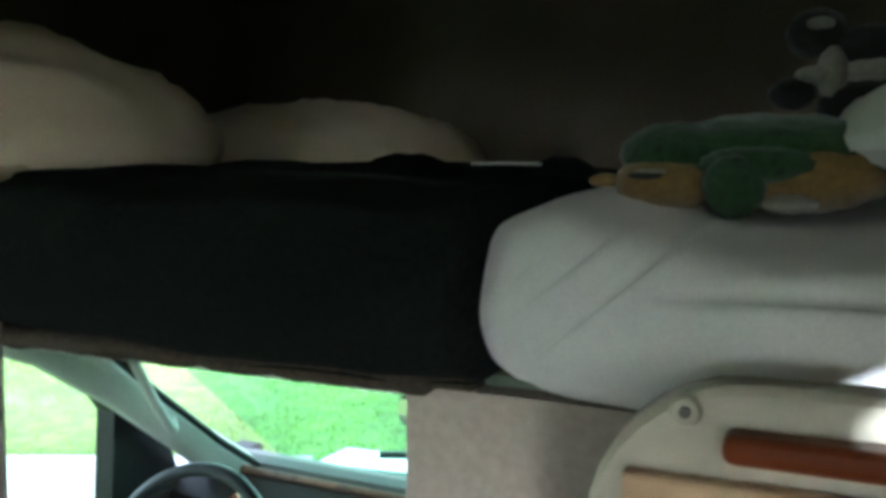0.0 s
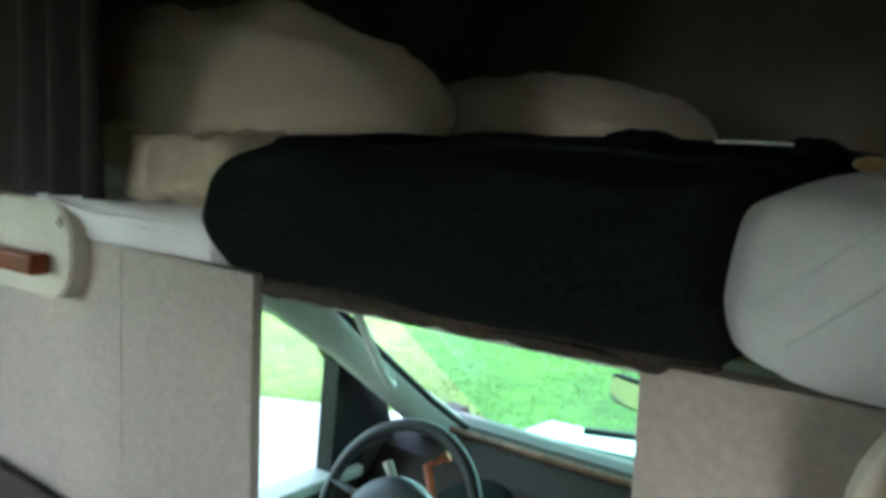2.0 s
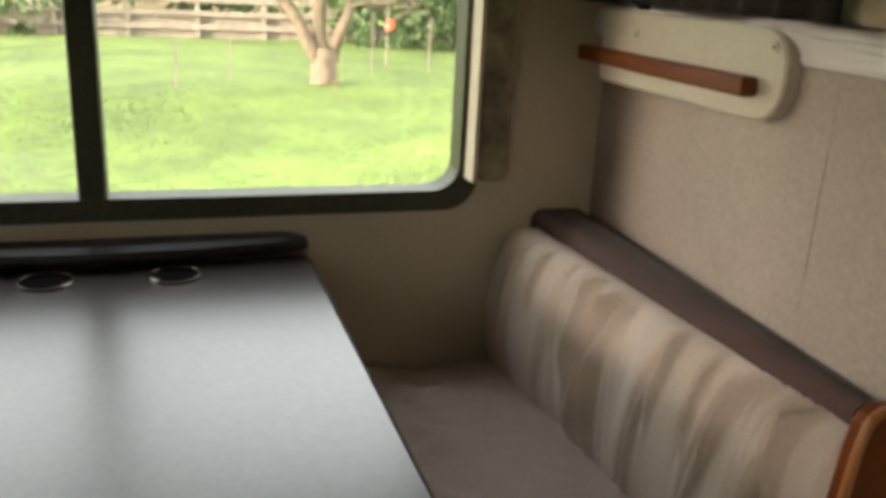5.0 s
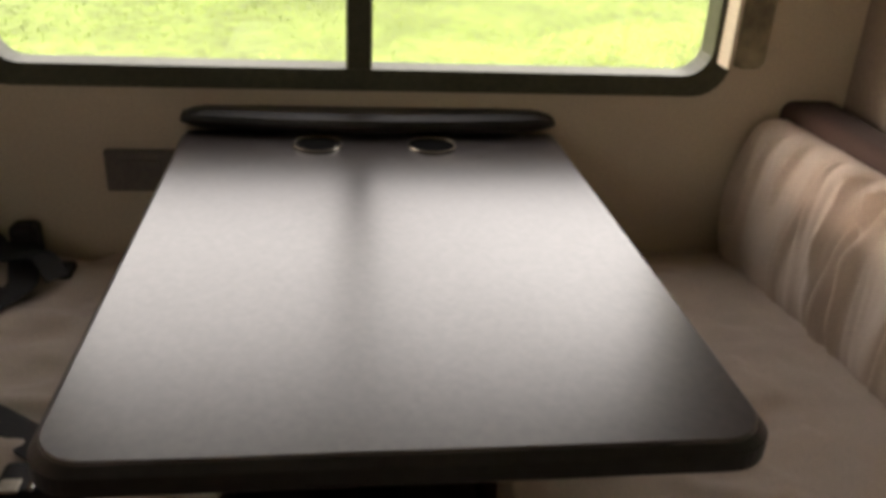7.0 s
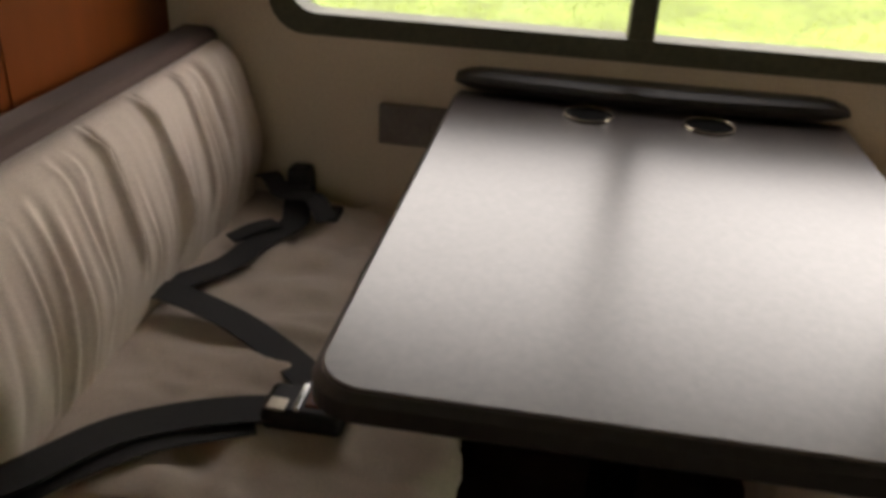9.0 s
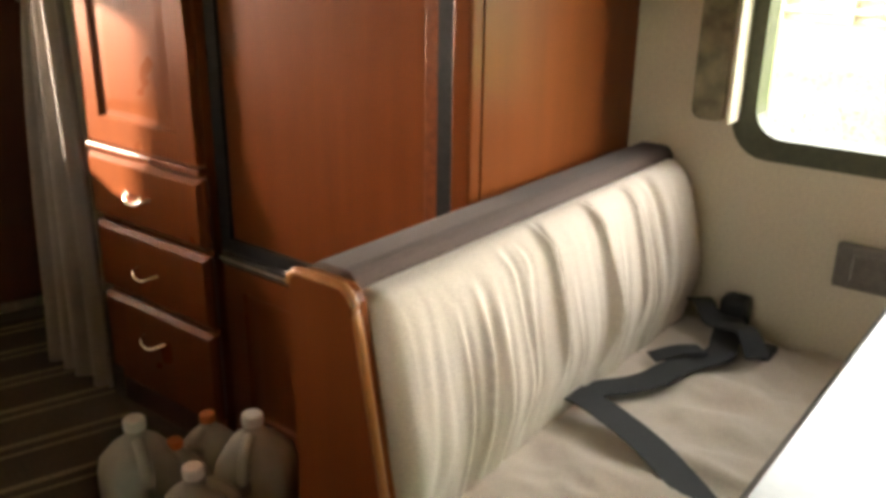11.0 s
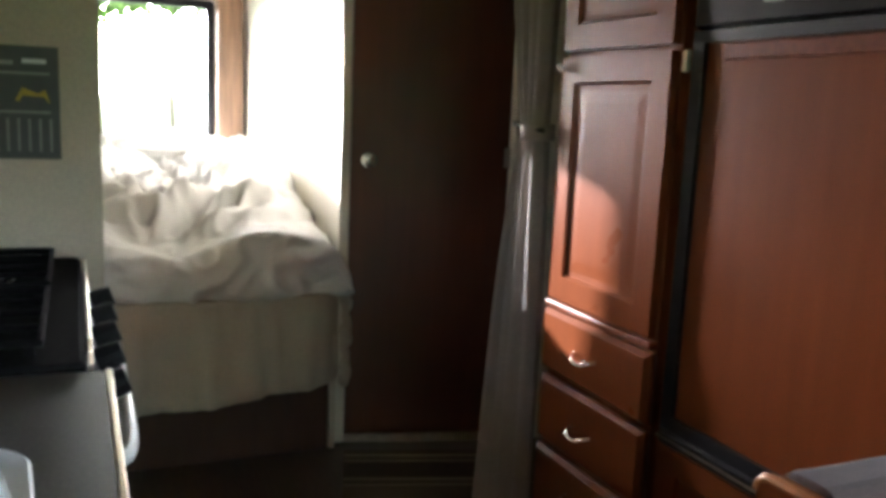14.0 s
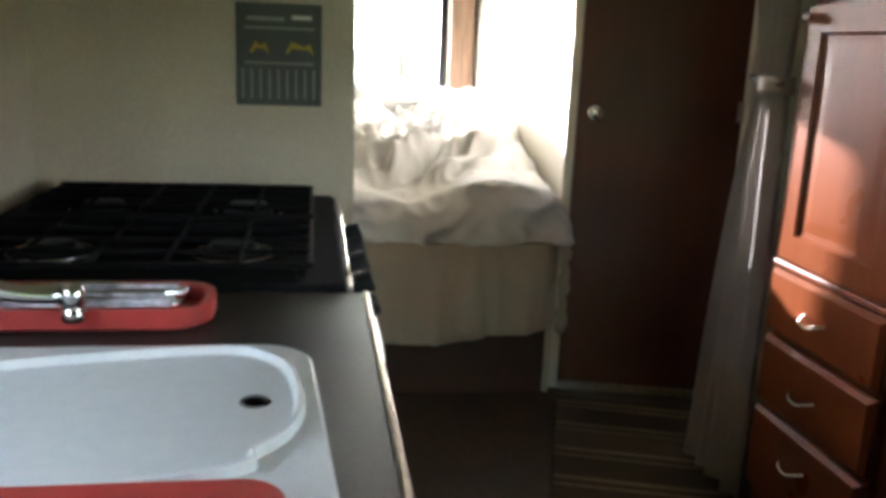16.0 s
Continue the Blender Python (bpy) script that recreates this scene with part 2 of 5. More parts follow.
def prism(pts, axis, d0, d1, bevel=0.0, bm=None):
    """An outline of (u, v) pairs, drawn out along an axis: x gives (y, z) outlines, y gives (x, z), z gives (x, y)."""
    def put(u, v, d):
        return {"x": (d, u, v), "y": (u, d, v), "z": (u, v, d)}[axis]
    c = (sum(p[0] for p in pts) / len(pts), sum(p[1] for p in pts) / len(pts))
    rings = []
    if bevel:
        w = max(p[0] for p in pts) - min(p[0] for p in pts)
        h = max(p[1] for p in pts) - min(p[1] for p in pts)
        ins = [(c[0] + (u - c[0]) * (1 - 2 * bevel / w), c[1] + (v - c[1]) * (1 - 2 * bevel / h)) for u, v in pts]
        s = 1 if d1 > d0 else -1
        rings = [[put(u, v, d0) for u, v in ins], [put(u, v, d0 + s * bevel) for u, v in pts], [put(u, v, d1 - s * bevel) for u, v in pts], [put(u, v, d1) for u, v in ins]]
    else:
        rings = [[put(u, v, d) for u, v in pts] for d in (d0, d1)]
    return loft(rings, bm=bm)


def ring(outer, inner, axis, d0, d1):
    """A frame between two outlines of as many points each."""
    def put(u, v, d):
        return {"x": (d, u, v), "y": (u, d, v), "z": (u, v, d)}[axis]
    loops = [[put(u, v, d0) for u, v in outer], [put(u, v, d1) for u, v in outer], [put(u, v, d1) for u, v in inner], [put(u, v, d0) for u, v in inner]]
    return loft(loops + [loops[0]], cap=False)


def weld(bm):
    bmesh.ops.remove_doubles(bm, verts=bm.verts[:], dist=1e-5)
    return bm


def tube(pts, r, n=10, bm=None, flat=1.0):
    pts = [Vector(p) for p in pts]
    rings = []
    for i, p in enumerate(pts):
        d = (pts[min(i + 1, len(pts) - 1)] - pts[max(i - 1, 0)]).normalized()
        a = d.orthogonal().normalized() if abs(d.z) > 0.95 else d.cross(Vector((0, 0, 1))).normalized()
        b = d.cross(a)
        q = r[i] if isinstance(r, (list, tuple)) else r
        rings.append([p + a * math.cos(2 * math.pi * k / n) * q + b * math.sin(2 * math.pi * k / n) * q * flat for k in range(n)])
    return loft(rings, bm=bm)


def lathe(profile, centre, n=20, bm=None):
    x, y, z = centre
    return loft([[(x + r * math.cos(2 * math.pi * k / n), y + r * math.sin(2 * math.pi * k / n), z + h) for k in range(n)] for r, h in profile], bm=bm)


def arc(points, steps=8):
    """A smooth line through points."""
    ps = [Vector(p) for p in points]
    ps = [2 * ps[0] - ps[1]] + ps + [2 * ps[-1] - ps[-2]]
    out = []
    for a, b, c, d in zip(ps, ps[1:], ps[2:], ps[3:]):
        for i in range(steps):
            t = i / steps
            out.append(0.5 * (2 * b + (c - a) * t + (2 * a - 5 * b + 4 * c - d) * t * t + (3 * b - a - 3 * c + d) * t ** 3))
    return out + [ps[-2]]


def fold(p, scale=1.0, seed=0.0):
    return noise.noise(Vector((p[0] * scale + seed, p[1] * scale - seed, p[2] * scale + 2 * seed)))


def pillow_mesh(c, size, turn=0.0, tilt=0.0, seed=0.0, n=28, power=0.62):
    bm = bmesh.new()
    bmesh.ops.create_uvsphere(bm, u_segments=n * 2, v_segments=n, radius=1)
    m = Matrix.Rotation(turn, 3, "Z") @ Matrix.Rotation(tilt, 3, "X")
    for v in bm.verts:
        p = v.co.copy()
        sx = math.copysign(abs(p.x) ** power, p.x)
        sy = math.copysign(abs(p.y) ** power, p.y)
        edge = max(abs(sx), abs(sy))
        sz = p.z * (1 - 0.25 * edge ** 4) if p.z > 0 else p.z * 0.55
        w = 0.10 * fold((sx * 2, sy * 2, p.z * 2), 1.6, seed) + 0.09 * (0.35 - abs(fold((sx * 3, sy * 3, p.z), 1.6, seed + 4))) + 0.065 * (0.3 - abs(fold((sx * 7, sy * 5, p.z * 2), 1.6, seed + 8)))
        q = Vector((sx * size[0] / 2, sy * size[1] / 2, (sz + w * 1.4) * size[2] / 2))
        v.co = m @ q + Vector(c)
    return bm


def cushion(x0, x1, y0, y1, z0, z1, r=0.04, seed=0.0, puff=0.012, creases=0.004, nx=40, crumple=0.0, step=0.03):
    """A soft block along x, with a rounded section and light wrinkles."""
    prof = rounded(y0, y1, z0, z1, r, 5)
    dense = []
    for (a, b), (c, d) in zip(prof, prof[1:] + prof[:1]):
        k = max(1, int(math.hypot(c - a, d - b) / step))
        dense += [(a + (c - a) * i / k, b + (d - b) * i / k) for i in range(k)]
    cy, cz = (y0 + y1) / 2, (z0 + z1) / 2
    rings = []
    for i in range(nx + 1):
        t = i / nx
        x = x0 + (x1 - x0) * t
        e = min(1, min(t, 1 - t) / 0.06)
        s = 0.9 + 0.1 * math.sqrt(max(0, 1 - (1 - e) ** 2))
        row = []
        for u, v in dense:
            w = puff * math.sin(math.pi * t) + creases * fold((x * 9, u * 3, v * 3), 1.2, seed) + crumple * (0.25 - abs(fold((x * 9, u * 11, v * 11), 1.0, seed + 3)) + 0.5 * (0.25 - abs(fold((x * 19, u * 17, v * 17), 1.0, seed + 6))))
            k = math.hypot(u - cy, v - cz) or 1
            row.append((x, cy + (u - cy) * s + (u - cy) / k * w, cz + (v - cz) * s + (v - cz) / k * w))
        rings.append(row)
    return loft(rings)


def curtain_mesh(x, y0, y1, z0, z1, waves, depth, pinch=None, thick=0.004, nz=30, along="y", seed=0.0):
    """A hanging pleated cloth; pinch = (height, share of width kept, centre)."""
    n = waves * 10
    rings = []
    for k in range(nz + 1):
        z = z0 + (z1 - z0) * k / nz
        f, c = 1.0, (y0 + y1) / 2
        if pinch:
            d = (z - pinch[0]) / (z1 - pinch[0]) if z > pinch[0] else (pinch[0] - z) / (pinch[0] - z0)
            f = pinch[1] + (1 - pinch[1]) * min(1, d) ** (0.7 if z > pinch[0] else 0.55)
            c = pinch[2] + (c - pinch[2]) * min(1, d) ** 0.8
        pts = []
        for i in range(n + 1):
            t = i / n
            u = c + (t - 0.5) * (y1 - y0) * f
            w = depth * (0.6 + 0.4 * fold((t * 5, z, 0), 1.0, seed)) * math.sin(2 * math.pi * waves * t + 1.4 * fold((t * 3, z * 0.8, 1), 1.0, seed))
            pts.append((u, w))
        front = [((x + w, u, z) if along == "y" else (u, x + w, z)) for u, w in pts]
        back = [((x + w + thick, u, z) if along == "y" else (u, x + w + thick, z)) for u, w in pts]
        rings.append(front + back[::-1])
    return loft(rings)


# ---- the shell ----
XL, XR, YF, YR, ZC = -1.80, 0.52, 0.92, -5.10, 2.02
tagged(part("floor", box(XL - 0.06, XR + 0.06, YR - 0.06, 1.0, -0.06, 0.0), FLOOR), "dark wood-look vinyl floor of the motorhome", "floor", kind="structure")
tagged(part("ceiling", box(XL - 0.06, XR + 0.06, YR - 0.06, 3.0, ZC, ZC + 0.05), CEIL), "cream padded ceiling of the motorhome", "ceiling", kind="structure")


def wall_with_hole(name, axis, d0, d1, u0, u1, z0, z1, hole, mat, label):
    """A wall in one plane with one rectangular opening (u0, u1, z0, z1)."""
    a, b, c, d = hole
    bm = bmesh.new()
    for q in ((u0, a, z0, z1), (b, u1, z0, z1), (a, b, z0, c), (a, b, d, z1)):
        if axis == "x":
            box(d0, d1, q[0], q[1], q[2], q[3], bm=bm)
        else:
            box(q[0], q[1], d0, d1, q[2], q[3], bm=bm)
    return tagged(part(name, weld(bm), mat), label, "wall", kind="structure")


WIN = (-0.84, 0.625, 0.845, 1.42)
wall_with_hole("wall_left", "x", XL - 0.06, XL, YR, YF + 0.06, 0, ZC, WIN, WALL, "beige vinyl-faced side wall beside the dinette")
# First opening: unseen slit added so a sun spot falls on the rail board.
SUN_SLIT, SW = (-0.99, -0.50, 1.530, 1.590), (-1.02, -0.40, 1.02, 1.30)
bm = bmesh.new()
for q in ((YR, SW[0], 0, ZC), (SW[0], SW[1], 0, SW[2]), (SW[0], SW[1], SW[3], SUN_SLIT[2]), (SW[0], SUN_SLIT[0], SUN_SLIT[2], SUN_SLIT[3]), (SUN_SLIT[1], SW[1], SUN_SLIT[2], SUN_SLIT[3]), (SW[0], SW[1], SUN_SLIT[3], ZC), (SW[1], YF + 0.06, 0, ZC)):
    box(XR, XR + 0.06, *q, bm=bm)
tagged(part("wall_right", weld(bm), WALL), "beige vinyl-faced side wall behind the kitchen counter", "wall", kind="structure")
RW = (-0.75, -0.17, 0.90, 1.70)
wall_with_hole("wall_rear", "y", YR - 0.06, YR, XL - 0.06, XR + 0.06, 0, ZC, RW, WHITEWALL, "cream rear wall behind the bed")
tagged(part("wall_kitchen_end", box(-0.126, XR, -2.15, -2.107, 0, ZC), WALL), "beige partition at the end of the kitchen counter", "wall", kind="structure")
tagged(part("wall_bedroom", box(-0.97, -0.93, YR, -3.20, 0, ZC), WHITEWALL), "cream sunlit partition between bed and bathroom", "wall", kind="structure")
tagged(part("wall_bath_side", box(-1.80, -1.50, -3.06, -3.02, 0, ZC), WHITEWALL), "cream bathroom partition beside the door", "wall", kind="structure")

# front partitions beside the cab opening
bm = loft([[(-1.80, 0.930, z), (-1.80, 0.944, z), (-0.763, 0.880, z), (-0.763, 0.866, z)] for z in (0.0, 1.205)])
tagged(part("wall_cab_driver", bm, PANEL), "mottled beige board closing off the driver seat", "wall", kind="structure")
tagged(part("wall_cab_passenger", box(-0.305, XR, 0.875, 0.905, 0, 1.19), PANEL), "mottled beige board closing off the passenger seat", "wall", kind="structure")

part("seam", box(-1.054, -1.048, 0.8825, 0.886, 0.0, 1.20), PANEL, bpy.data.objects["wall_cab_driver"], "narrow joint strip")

# cabover bunk shell
tagged(part("bunk_floor", box(XL - 0.06, XR + 0.06, 0.96, 2.75, 1.185, 1.20), BUNKWALL), "dark brown lined bunk platform above the cab", "bunk floor", kind="structure")
tagged(part("bunk_front_wall", box(XL, XR, 2.70, 2.75, 1.20, ZC), BUNKWALL), "dark brown lined front wall of the bunk", "wall", kind="structure")
tagged(part("bunk_left_wall", box(XL - 0.06, XL, 0.98, 2.70, 1.20, ZC), BUNKWALL), "dark brown lined side wall of the bunk", "wall", kind="structure")
tagged(part("bunk_right_wall", box(XR, XR + 0.06, 0.98, 2.70, 1.20, ZC), BUNKWALL), "dark brown lined side wall of the bunk", "wall", kind="structure")
tagged(part("bunk_ceiling", box(XL, XR, 1.0, 2.70, 1.93, 1.97), BUNKWALL), "dark brown padded bunk ceiling", "ceiling", kind="structure")


# ---- dinette window ----
def window(name, axis, d0, d1, rect, lip, mat, label, mullions=(), glass_d=None, radius=0.075):
    y0, y1, z0, z1 = rect
    rim = min(0.022, (z1 - z0) * 0.08)
    w = thing(name, ((d0, y0, z0) if axis == "x" else (y0, d0, z0)), label, "window", kind="structure")
    part("window_frame", weld(ring(rounded(y0 - lip, y1 + lip, z0 - lip, z1 + lip, radius), rounded(y0 + rim, y1 - rim, z0 + rim, z1 - rim, radius * 0.75), axis, d0, d1)), mat, w)
    edges = [y0 + 0.02, *[m for m in mullions], y1 - 0.02]
    for m in mullions:
        b = box(d0, d1 - 0.004, m - 0.026, m + 0.026, z0 + 0.015, z1 - 0.015, 0.006) if axis == "x" else box(m - 0.026, m + 0.026, d0, d1 - 0.004, z0 + 0.015, z1 - 0.015, 0.006)
        part("mullion", b, mat, w)
    for a, c in zip(edges, edges[1:]):
        g = glass_d
        b = box(g, g + 0.004, a, c, z0 + rim * 0.8, z1 - rim * 0.8) if axis == "x" else box(a, c, g, g + 0.004, z0 + rim * 0.8, z1 - rim * 0.8)
        p = part("pane", b, CLEAR, w)
        p.visible_shadow = False
    return w


window("window_1", "x", XL - 0.05, XL + 0.016, WIN, 0.022, WINFRAME, "wide dinette window with dark olive rounded frame", (-0.124,), XL - 0.03)
window("window_2", "y", YR - 0.05, YR + 0.012, RW, 0.02, BLACK, "rear bedroom window with thin black frame", (), YR - 0.03, 0.03)
window("sun_slit", "x", XR - 0.012, XR + 0.05, SUN_SLIT, 0.004, WINFRAME, "unseen narrow slit added to let in a sun spot", (), XR + 0.03, 0.004)
window("window_4", "x", XR - 0.012, XR + 0.05, SW, 0.02, WINFRAME, "small window above the kitchen sink", (), XR + 0.03)

val = thing("valance", (-1.75, 0, 1.42), "cream window valance with green patterned side legs", "valance")
part("header", box(-1.798, -1.70, -0.93, 0.72, 1.435, 1.60, 0.008), CREAM, val)
for y, e in ((0.661, 1), (-0.894, -1)):
    part("side_leg", prism(rounded(y - 0.034, y + 0.034, 0.895, 1.435, [0.004, 0.004, 0.02, 0.02], 3), "x", -1.798, -1.735, 0.004), VALANCE, val, "green patterned fabric side leg")
    part("edging", box(-1.798, -1.728, *sorted((y - e * 0.036, y - e * 0.047)), 0.893, 1.435, 0.004), WALL, val, "cream edge strip")

# ---- dinette ----
table = thing("dinette_table", (-1.28, -0.1, 0), "dark glossy laminate dinette table with black rounded edging", "table")
outline = [(a, b + (0.004 * (a + 1.79) if b > 0 else 0)) for a, b in rounded(-1.79, -0.762, -0.475, 0.288, [0.055, 0.012, 0.012, 0.055], 8)]
part("edging", prism(outline, "z", 0.697, 0.735, 0.008), RIM, table, "black moulded edge")
part("tabletop", prism([(-1.276 + (u + 1.276) * 0.982, -0.0985 + (v + 0.0985) * 0.976) for u, v in outline], "z", 0.720, 0.7395, 0.002), TABLETOP, table)
part("pedestal", lathe([(0.16, 0), (0.16, 0.012), (0.05, 0.03), (0.04, 0.06), (0.04, 0.66), (0.11, 0.68), (0.11, 0.697)], (-1.25, -0.1, 0), 24), IRON, table, smooth=False)
for y in (-0.206, 0.016):
    # well is not cut in; the flat black disc stands in for its shade
    cup = part("cup_holder", lathe([(0.030, 0.741), (0.043, 0.741), (0.0445, 0.7435), (0.047, 0.7435), (0.048, 0.7395)], (-1.69, y, 0), 32), CUPWELL, table, "cup holder, its shaded well a flat black disc", smooth=False)
    part("rim", weld(loft([[(-1.69 + r * math.cos(2 * math.pi * k / 32), y + r * math.sin(2 * math.pi * k / 32), h) for k in range(32)] for r, h in ((0.0445, 0.743), (0.046, 0.7455), (0.0475, 0.743), (0.0445, 0.743))], cap=False)), METALEDGE, cup, "bright metal rim")
led = thing("wall_ledge", (-1.77, -0.1, 0.745), "dark curved table support rail on the wall", "rail")
rings = []
for i in range(33):
    y = -0.472 + 0.75 * i / 32
    out = 0.038 * math.cos((y + 0.1) * 3.7)
    end = min(1.0, min(i, 32 - i) / 2.0) ** 0.5
    half = 0.008 + 0.012 * end
    rings.append([(-1.799, y, 0.766 - half), (-1.780 + out * 0.9, y, 0.766 - half), (-1.767 + out, y, 0.766 - half * 0.55), (-1.762 + out, y, 0.766), (-1.767 + out, y, 0.766 + half * 0.6), (-1.782 + out * 0.9, y, 0.766 + half), (-1.799, y, 0.766 + half)])
bm = loft(rings)
part("rail", bm, RIM, led)


def bench(name, y_front, y_base, sign, label):
    b = thing(name, (-1.3, y_front, 0), label, "bench seat", "dinette benches")
    part("base", box(-1.798, -0.86, *sorted((y_front + sign * 0.03, y_base)), 0.0, 0.33), DARKBOARD, b, "dark wooden base")
    part("seat_cushion", cushion(-1.795, -0.84, *sorted((y_front, y_base - sign * 0.06)), 0.335, 0.462, 0.035, seed=y_front, creases=0.022, crumple=0.032, step=0.015, nx=110), FABRIC, b, smooth=True)
    return b


rear = bench("dinette_bench", -0.36, -1.02, -1, "dinette bench with wrinkled taupe slipcover beside the refrigerator")
front = bench("dinette_bench", 0.10, 0.84, 1, "dinette bench with wrinkled taupe slipcover against the cab partition")


pleats = random.Random(4)
REAR_CREASES = [(-1.22, 0.02, 0.020, 0.007, 0.25, 0.98), (-1.38, 0.03, 0.024, 0.007, 0.15, 0.99), (-1.52, 0.02, 0.018, 0.006, 0.2, 0.98), (-1.62, 0.01, 0.018, 0.006, 0.2, 0.98)]
REAR_CREASES += [(pleats.uniform(-1.72, -0.95), pleats.uniform(-0.03, 0.03), pleats.uniform(0.004, 0.011), pleats.uniform(0.005, 0.012), pleats.uniform(-0.3, 0.2), pleats.uniform(0.5, 0.85)) for k in range(14)]
FRONT_CREASES = [(pleats.uniform(-1.70, -0.90), pleats.uniform(-0.10, 0.02), pleats.uniform(0.014, 0.034), pleats.uniform(0.005, 0.010), pleats.uniform(-0.2, 0.35), pleats.uniform(0.8, 1.0)) for k in range(17)]
FRONT_CREASES += [(x, -0.05, 0.02, 0.005, 0.5, 1.05) for x in (-0.89, -0.93, -0.97, -1.02, -1.35, -1.42)]


def draped_back(face, top_y, z_top, bulge, sign, seed, creases=(), gather=1.0, x0=-1.79, x1=-0.835):
    """The slip-covered face of a bench back: gathers run down from the top edge."""
    nx, rings = 260, []
    for i in range(nx + 1):
        t = i / nx
        x = x0 + (x1 - x0) * t
        e = min(1, min(t, 1 - t) / 0.035)
        s = math.sqrt(max(0.0, 1 - (1 - e) ** 2))
        f, ty = face(t), top_y(t)
        row = []
        path = [(f - sign * 0.012, 0.44), (f - sign * 0.028, 0.50), (f - sign * bulge, 0.58), (f - sign * bulge * 0.8, 0.66), (f - sign * bulge * 0.2, z_top - 0.045), (f + sign * 0.014, z_top - 0.012), (f + sign * 0.04, z_top), (ty, z_top - 0.004)]
        pts = arc([Vector((0, a, b)) for a, b in path], 4)
        for k, p in enumerate(pts):
            h = k / (len(pts) - 1)
            mask = 0.15 + 0.7 * max(0, min(1, 0.5 + 1.8 * fold((x * 3.2, h * 0.6, 8), 1.0, seed)))
            mask *= gather
            g = mask * 0.022 * (fold((x * 17 + 0.8 * fold((x * 4, h * 2, 0), 1, seed), h * 1.6, 0), 1.0, seed)) + mask * 0.016 * abs(fold((x * 38, h * 2.2, 3), 1.0, seed + 3)) - 0.006
            g += 0.012 * fold((x * 7, h * 1.2, 5), 1.0, seed + 9)
            for cx, drift, depth, wide, lo, hi in creases:
                q = (x - cx - drift * (1 - h) - 0.01 * fold((h * 5, cx * 9, 0), 1.0, seed)) / wide
                g += depth * (0.9 * math.exp(-(q - 1.5) ** 2) - math.exp(-q * q)) * max(0.0, min(1.0, (h - lo) * 6, (hi - h) * 6))
            amp = math.sin(math.pi * min(1, 0.12 + h * 0.95)) * (1.0 if h < 0.75 else max(0.25, 1 - (h - 0.75) * 3))
            out = sign * (1 - s) * 0.03
            row.append((x, p.y - sign * g * amp + out, p.z - (1 - s) * 0.03 * h + (0.5 * g * amp if h > 0.6 else 0)))
        row += [(x, ty + sign * 0.004, z_top - 0.03), (x, ty, 0.44)]
        rings.append(row)
    return loft(rings)


part("backrest_cover", draped_back(lambda t: -0.925 + 0.02 * t, lambda t: -0.985, 0.802, 0.045, -1, 2.0, REAR_CREASES, 0.45), FABRIC, rear, "gathered taupe slipcover", smooth=True)
part("backrest", prism(rounded(-1.065, -0.975, 0.40, 0.822, 0.025, 4), "x", -1.795, -0.84, 0.008), MAUVE, rear, "mauve upholstered back edge", smooth=False)
part("backrest_cover", draped_back(lambda t: 0.715 + 0.075 * t, lambda t: 0.80 + 0.035 * t, 0.785, 0.03, 1, 7.0, FRONT_CREASES, 1.0, -1.79, -0.826), FABRIC, front, "gathered taupe slipcover", smooth=True)
bm = loft([[(x, u, v) for u, v in rounded(0.785 + 0.04 * t, 0.868 + 0.005 * t + 0.045 * (1 - t), 0.40, 0.815, 0.025, 4)] for x, t in ((-1.795, 0), (-1.3, 0.5), (-0.86, 1))])
part("backrest", bm, MAUVE, front, "mauve upholstered back edge")


def end_panel(parent, x0, x1, y_back, y_top, y_low, sign, rise=0.0):
    pts = [(y_back, 0.0), (y_low, 0.0), (y_low, 0.44), (y_top + sign * 0.004, 0.765)]
    pts += [(y_top - sign * (0.028 - 0.028 * math.cos(a)), 0.785 + 0.034 * math.sin(a)) for a in [radians(d) for d in (0, 25, 50, 75, 90)]]
    pts += [(y_back + sign * (0.02 - 0.02 * math.sin(a)), 0.799 + 0.02 * math.cos(a)) for a in [radians(d) for d in (0, 30, 60, 90)]]
    pts = [(a, b + (rise if b > 0.5 else 0.0)) for a, b in pts]
    core = part("end_panel", prism(pts, "x", x0, x1 - 0.004, 0.003), CHERRY, parent, "cherry wood end panel with rounded top")
    rail = [(p[0] + 0.0, p[1]) for p in pts[2:]]
    part("edge_strip", tube([(x1 - 0.009, u, v) for u, v in rail], 0.0065, 8), OAK, core, "honey-coloured rounded wood edge", smooth=True)


end_panel(rear, -0.834, -0.802, -1.062, -0.945, -0.885, 1)
end_panel(front, -0.824, -0.790, 0.864, 0.785, 0.745, -1, 0.02)

# seat belts on the rear bench


def strap(points, w, n=6, t=0.003):
    ps = arc(points, n)
    rings = []
    for i, p in enumerate(ps):
        d = (ps[min(i + 1, len(ps) - 1)] - ps[max(0, i - 1)]).normalized()
        side = d.cross(Vector((0, 0, 1))).normalized() if abs(d.z) < 0.9 else Vector((1, 0, 0))
        up = side.cross(d).normalized()
        rings.append([p + side * w / 2, p + side * w / 2 + up * t, p - side * w / 2 + up * t, p - side * w / 2])
    return loft(rings)


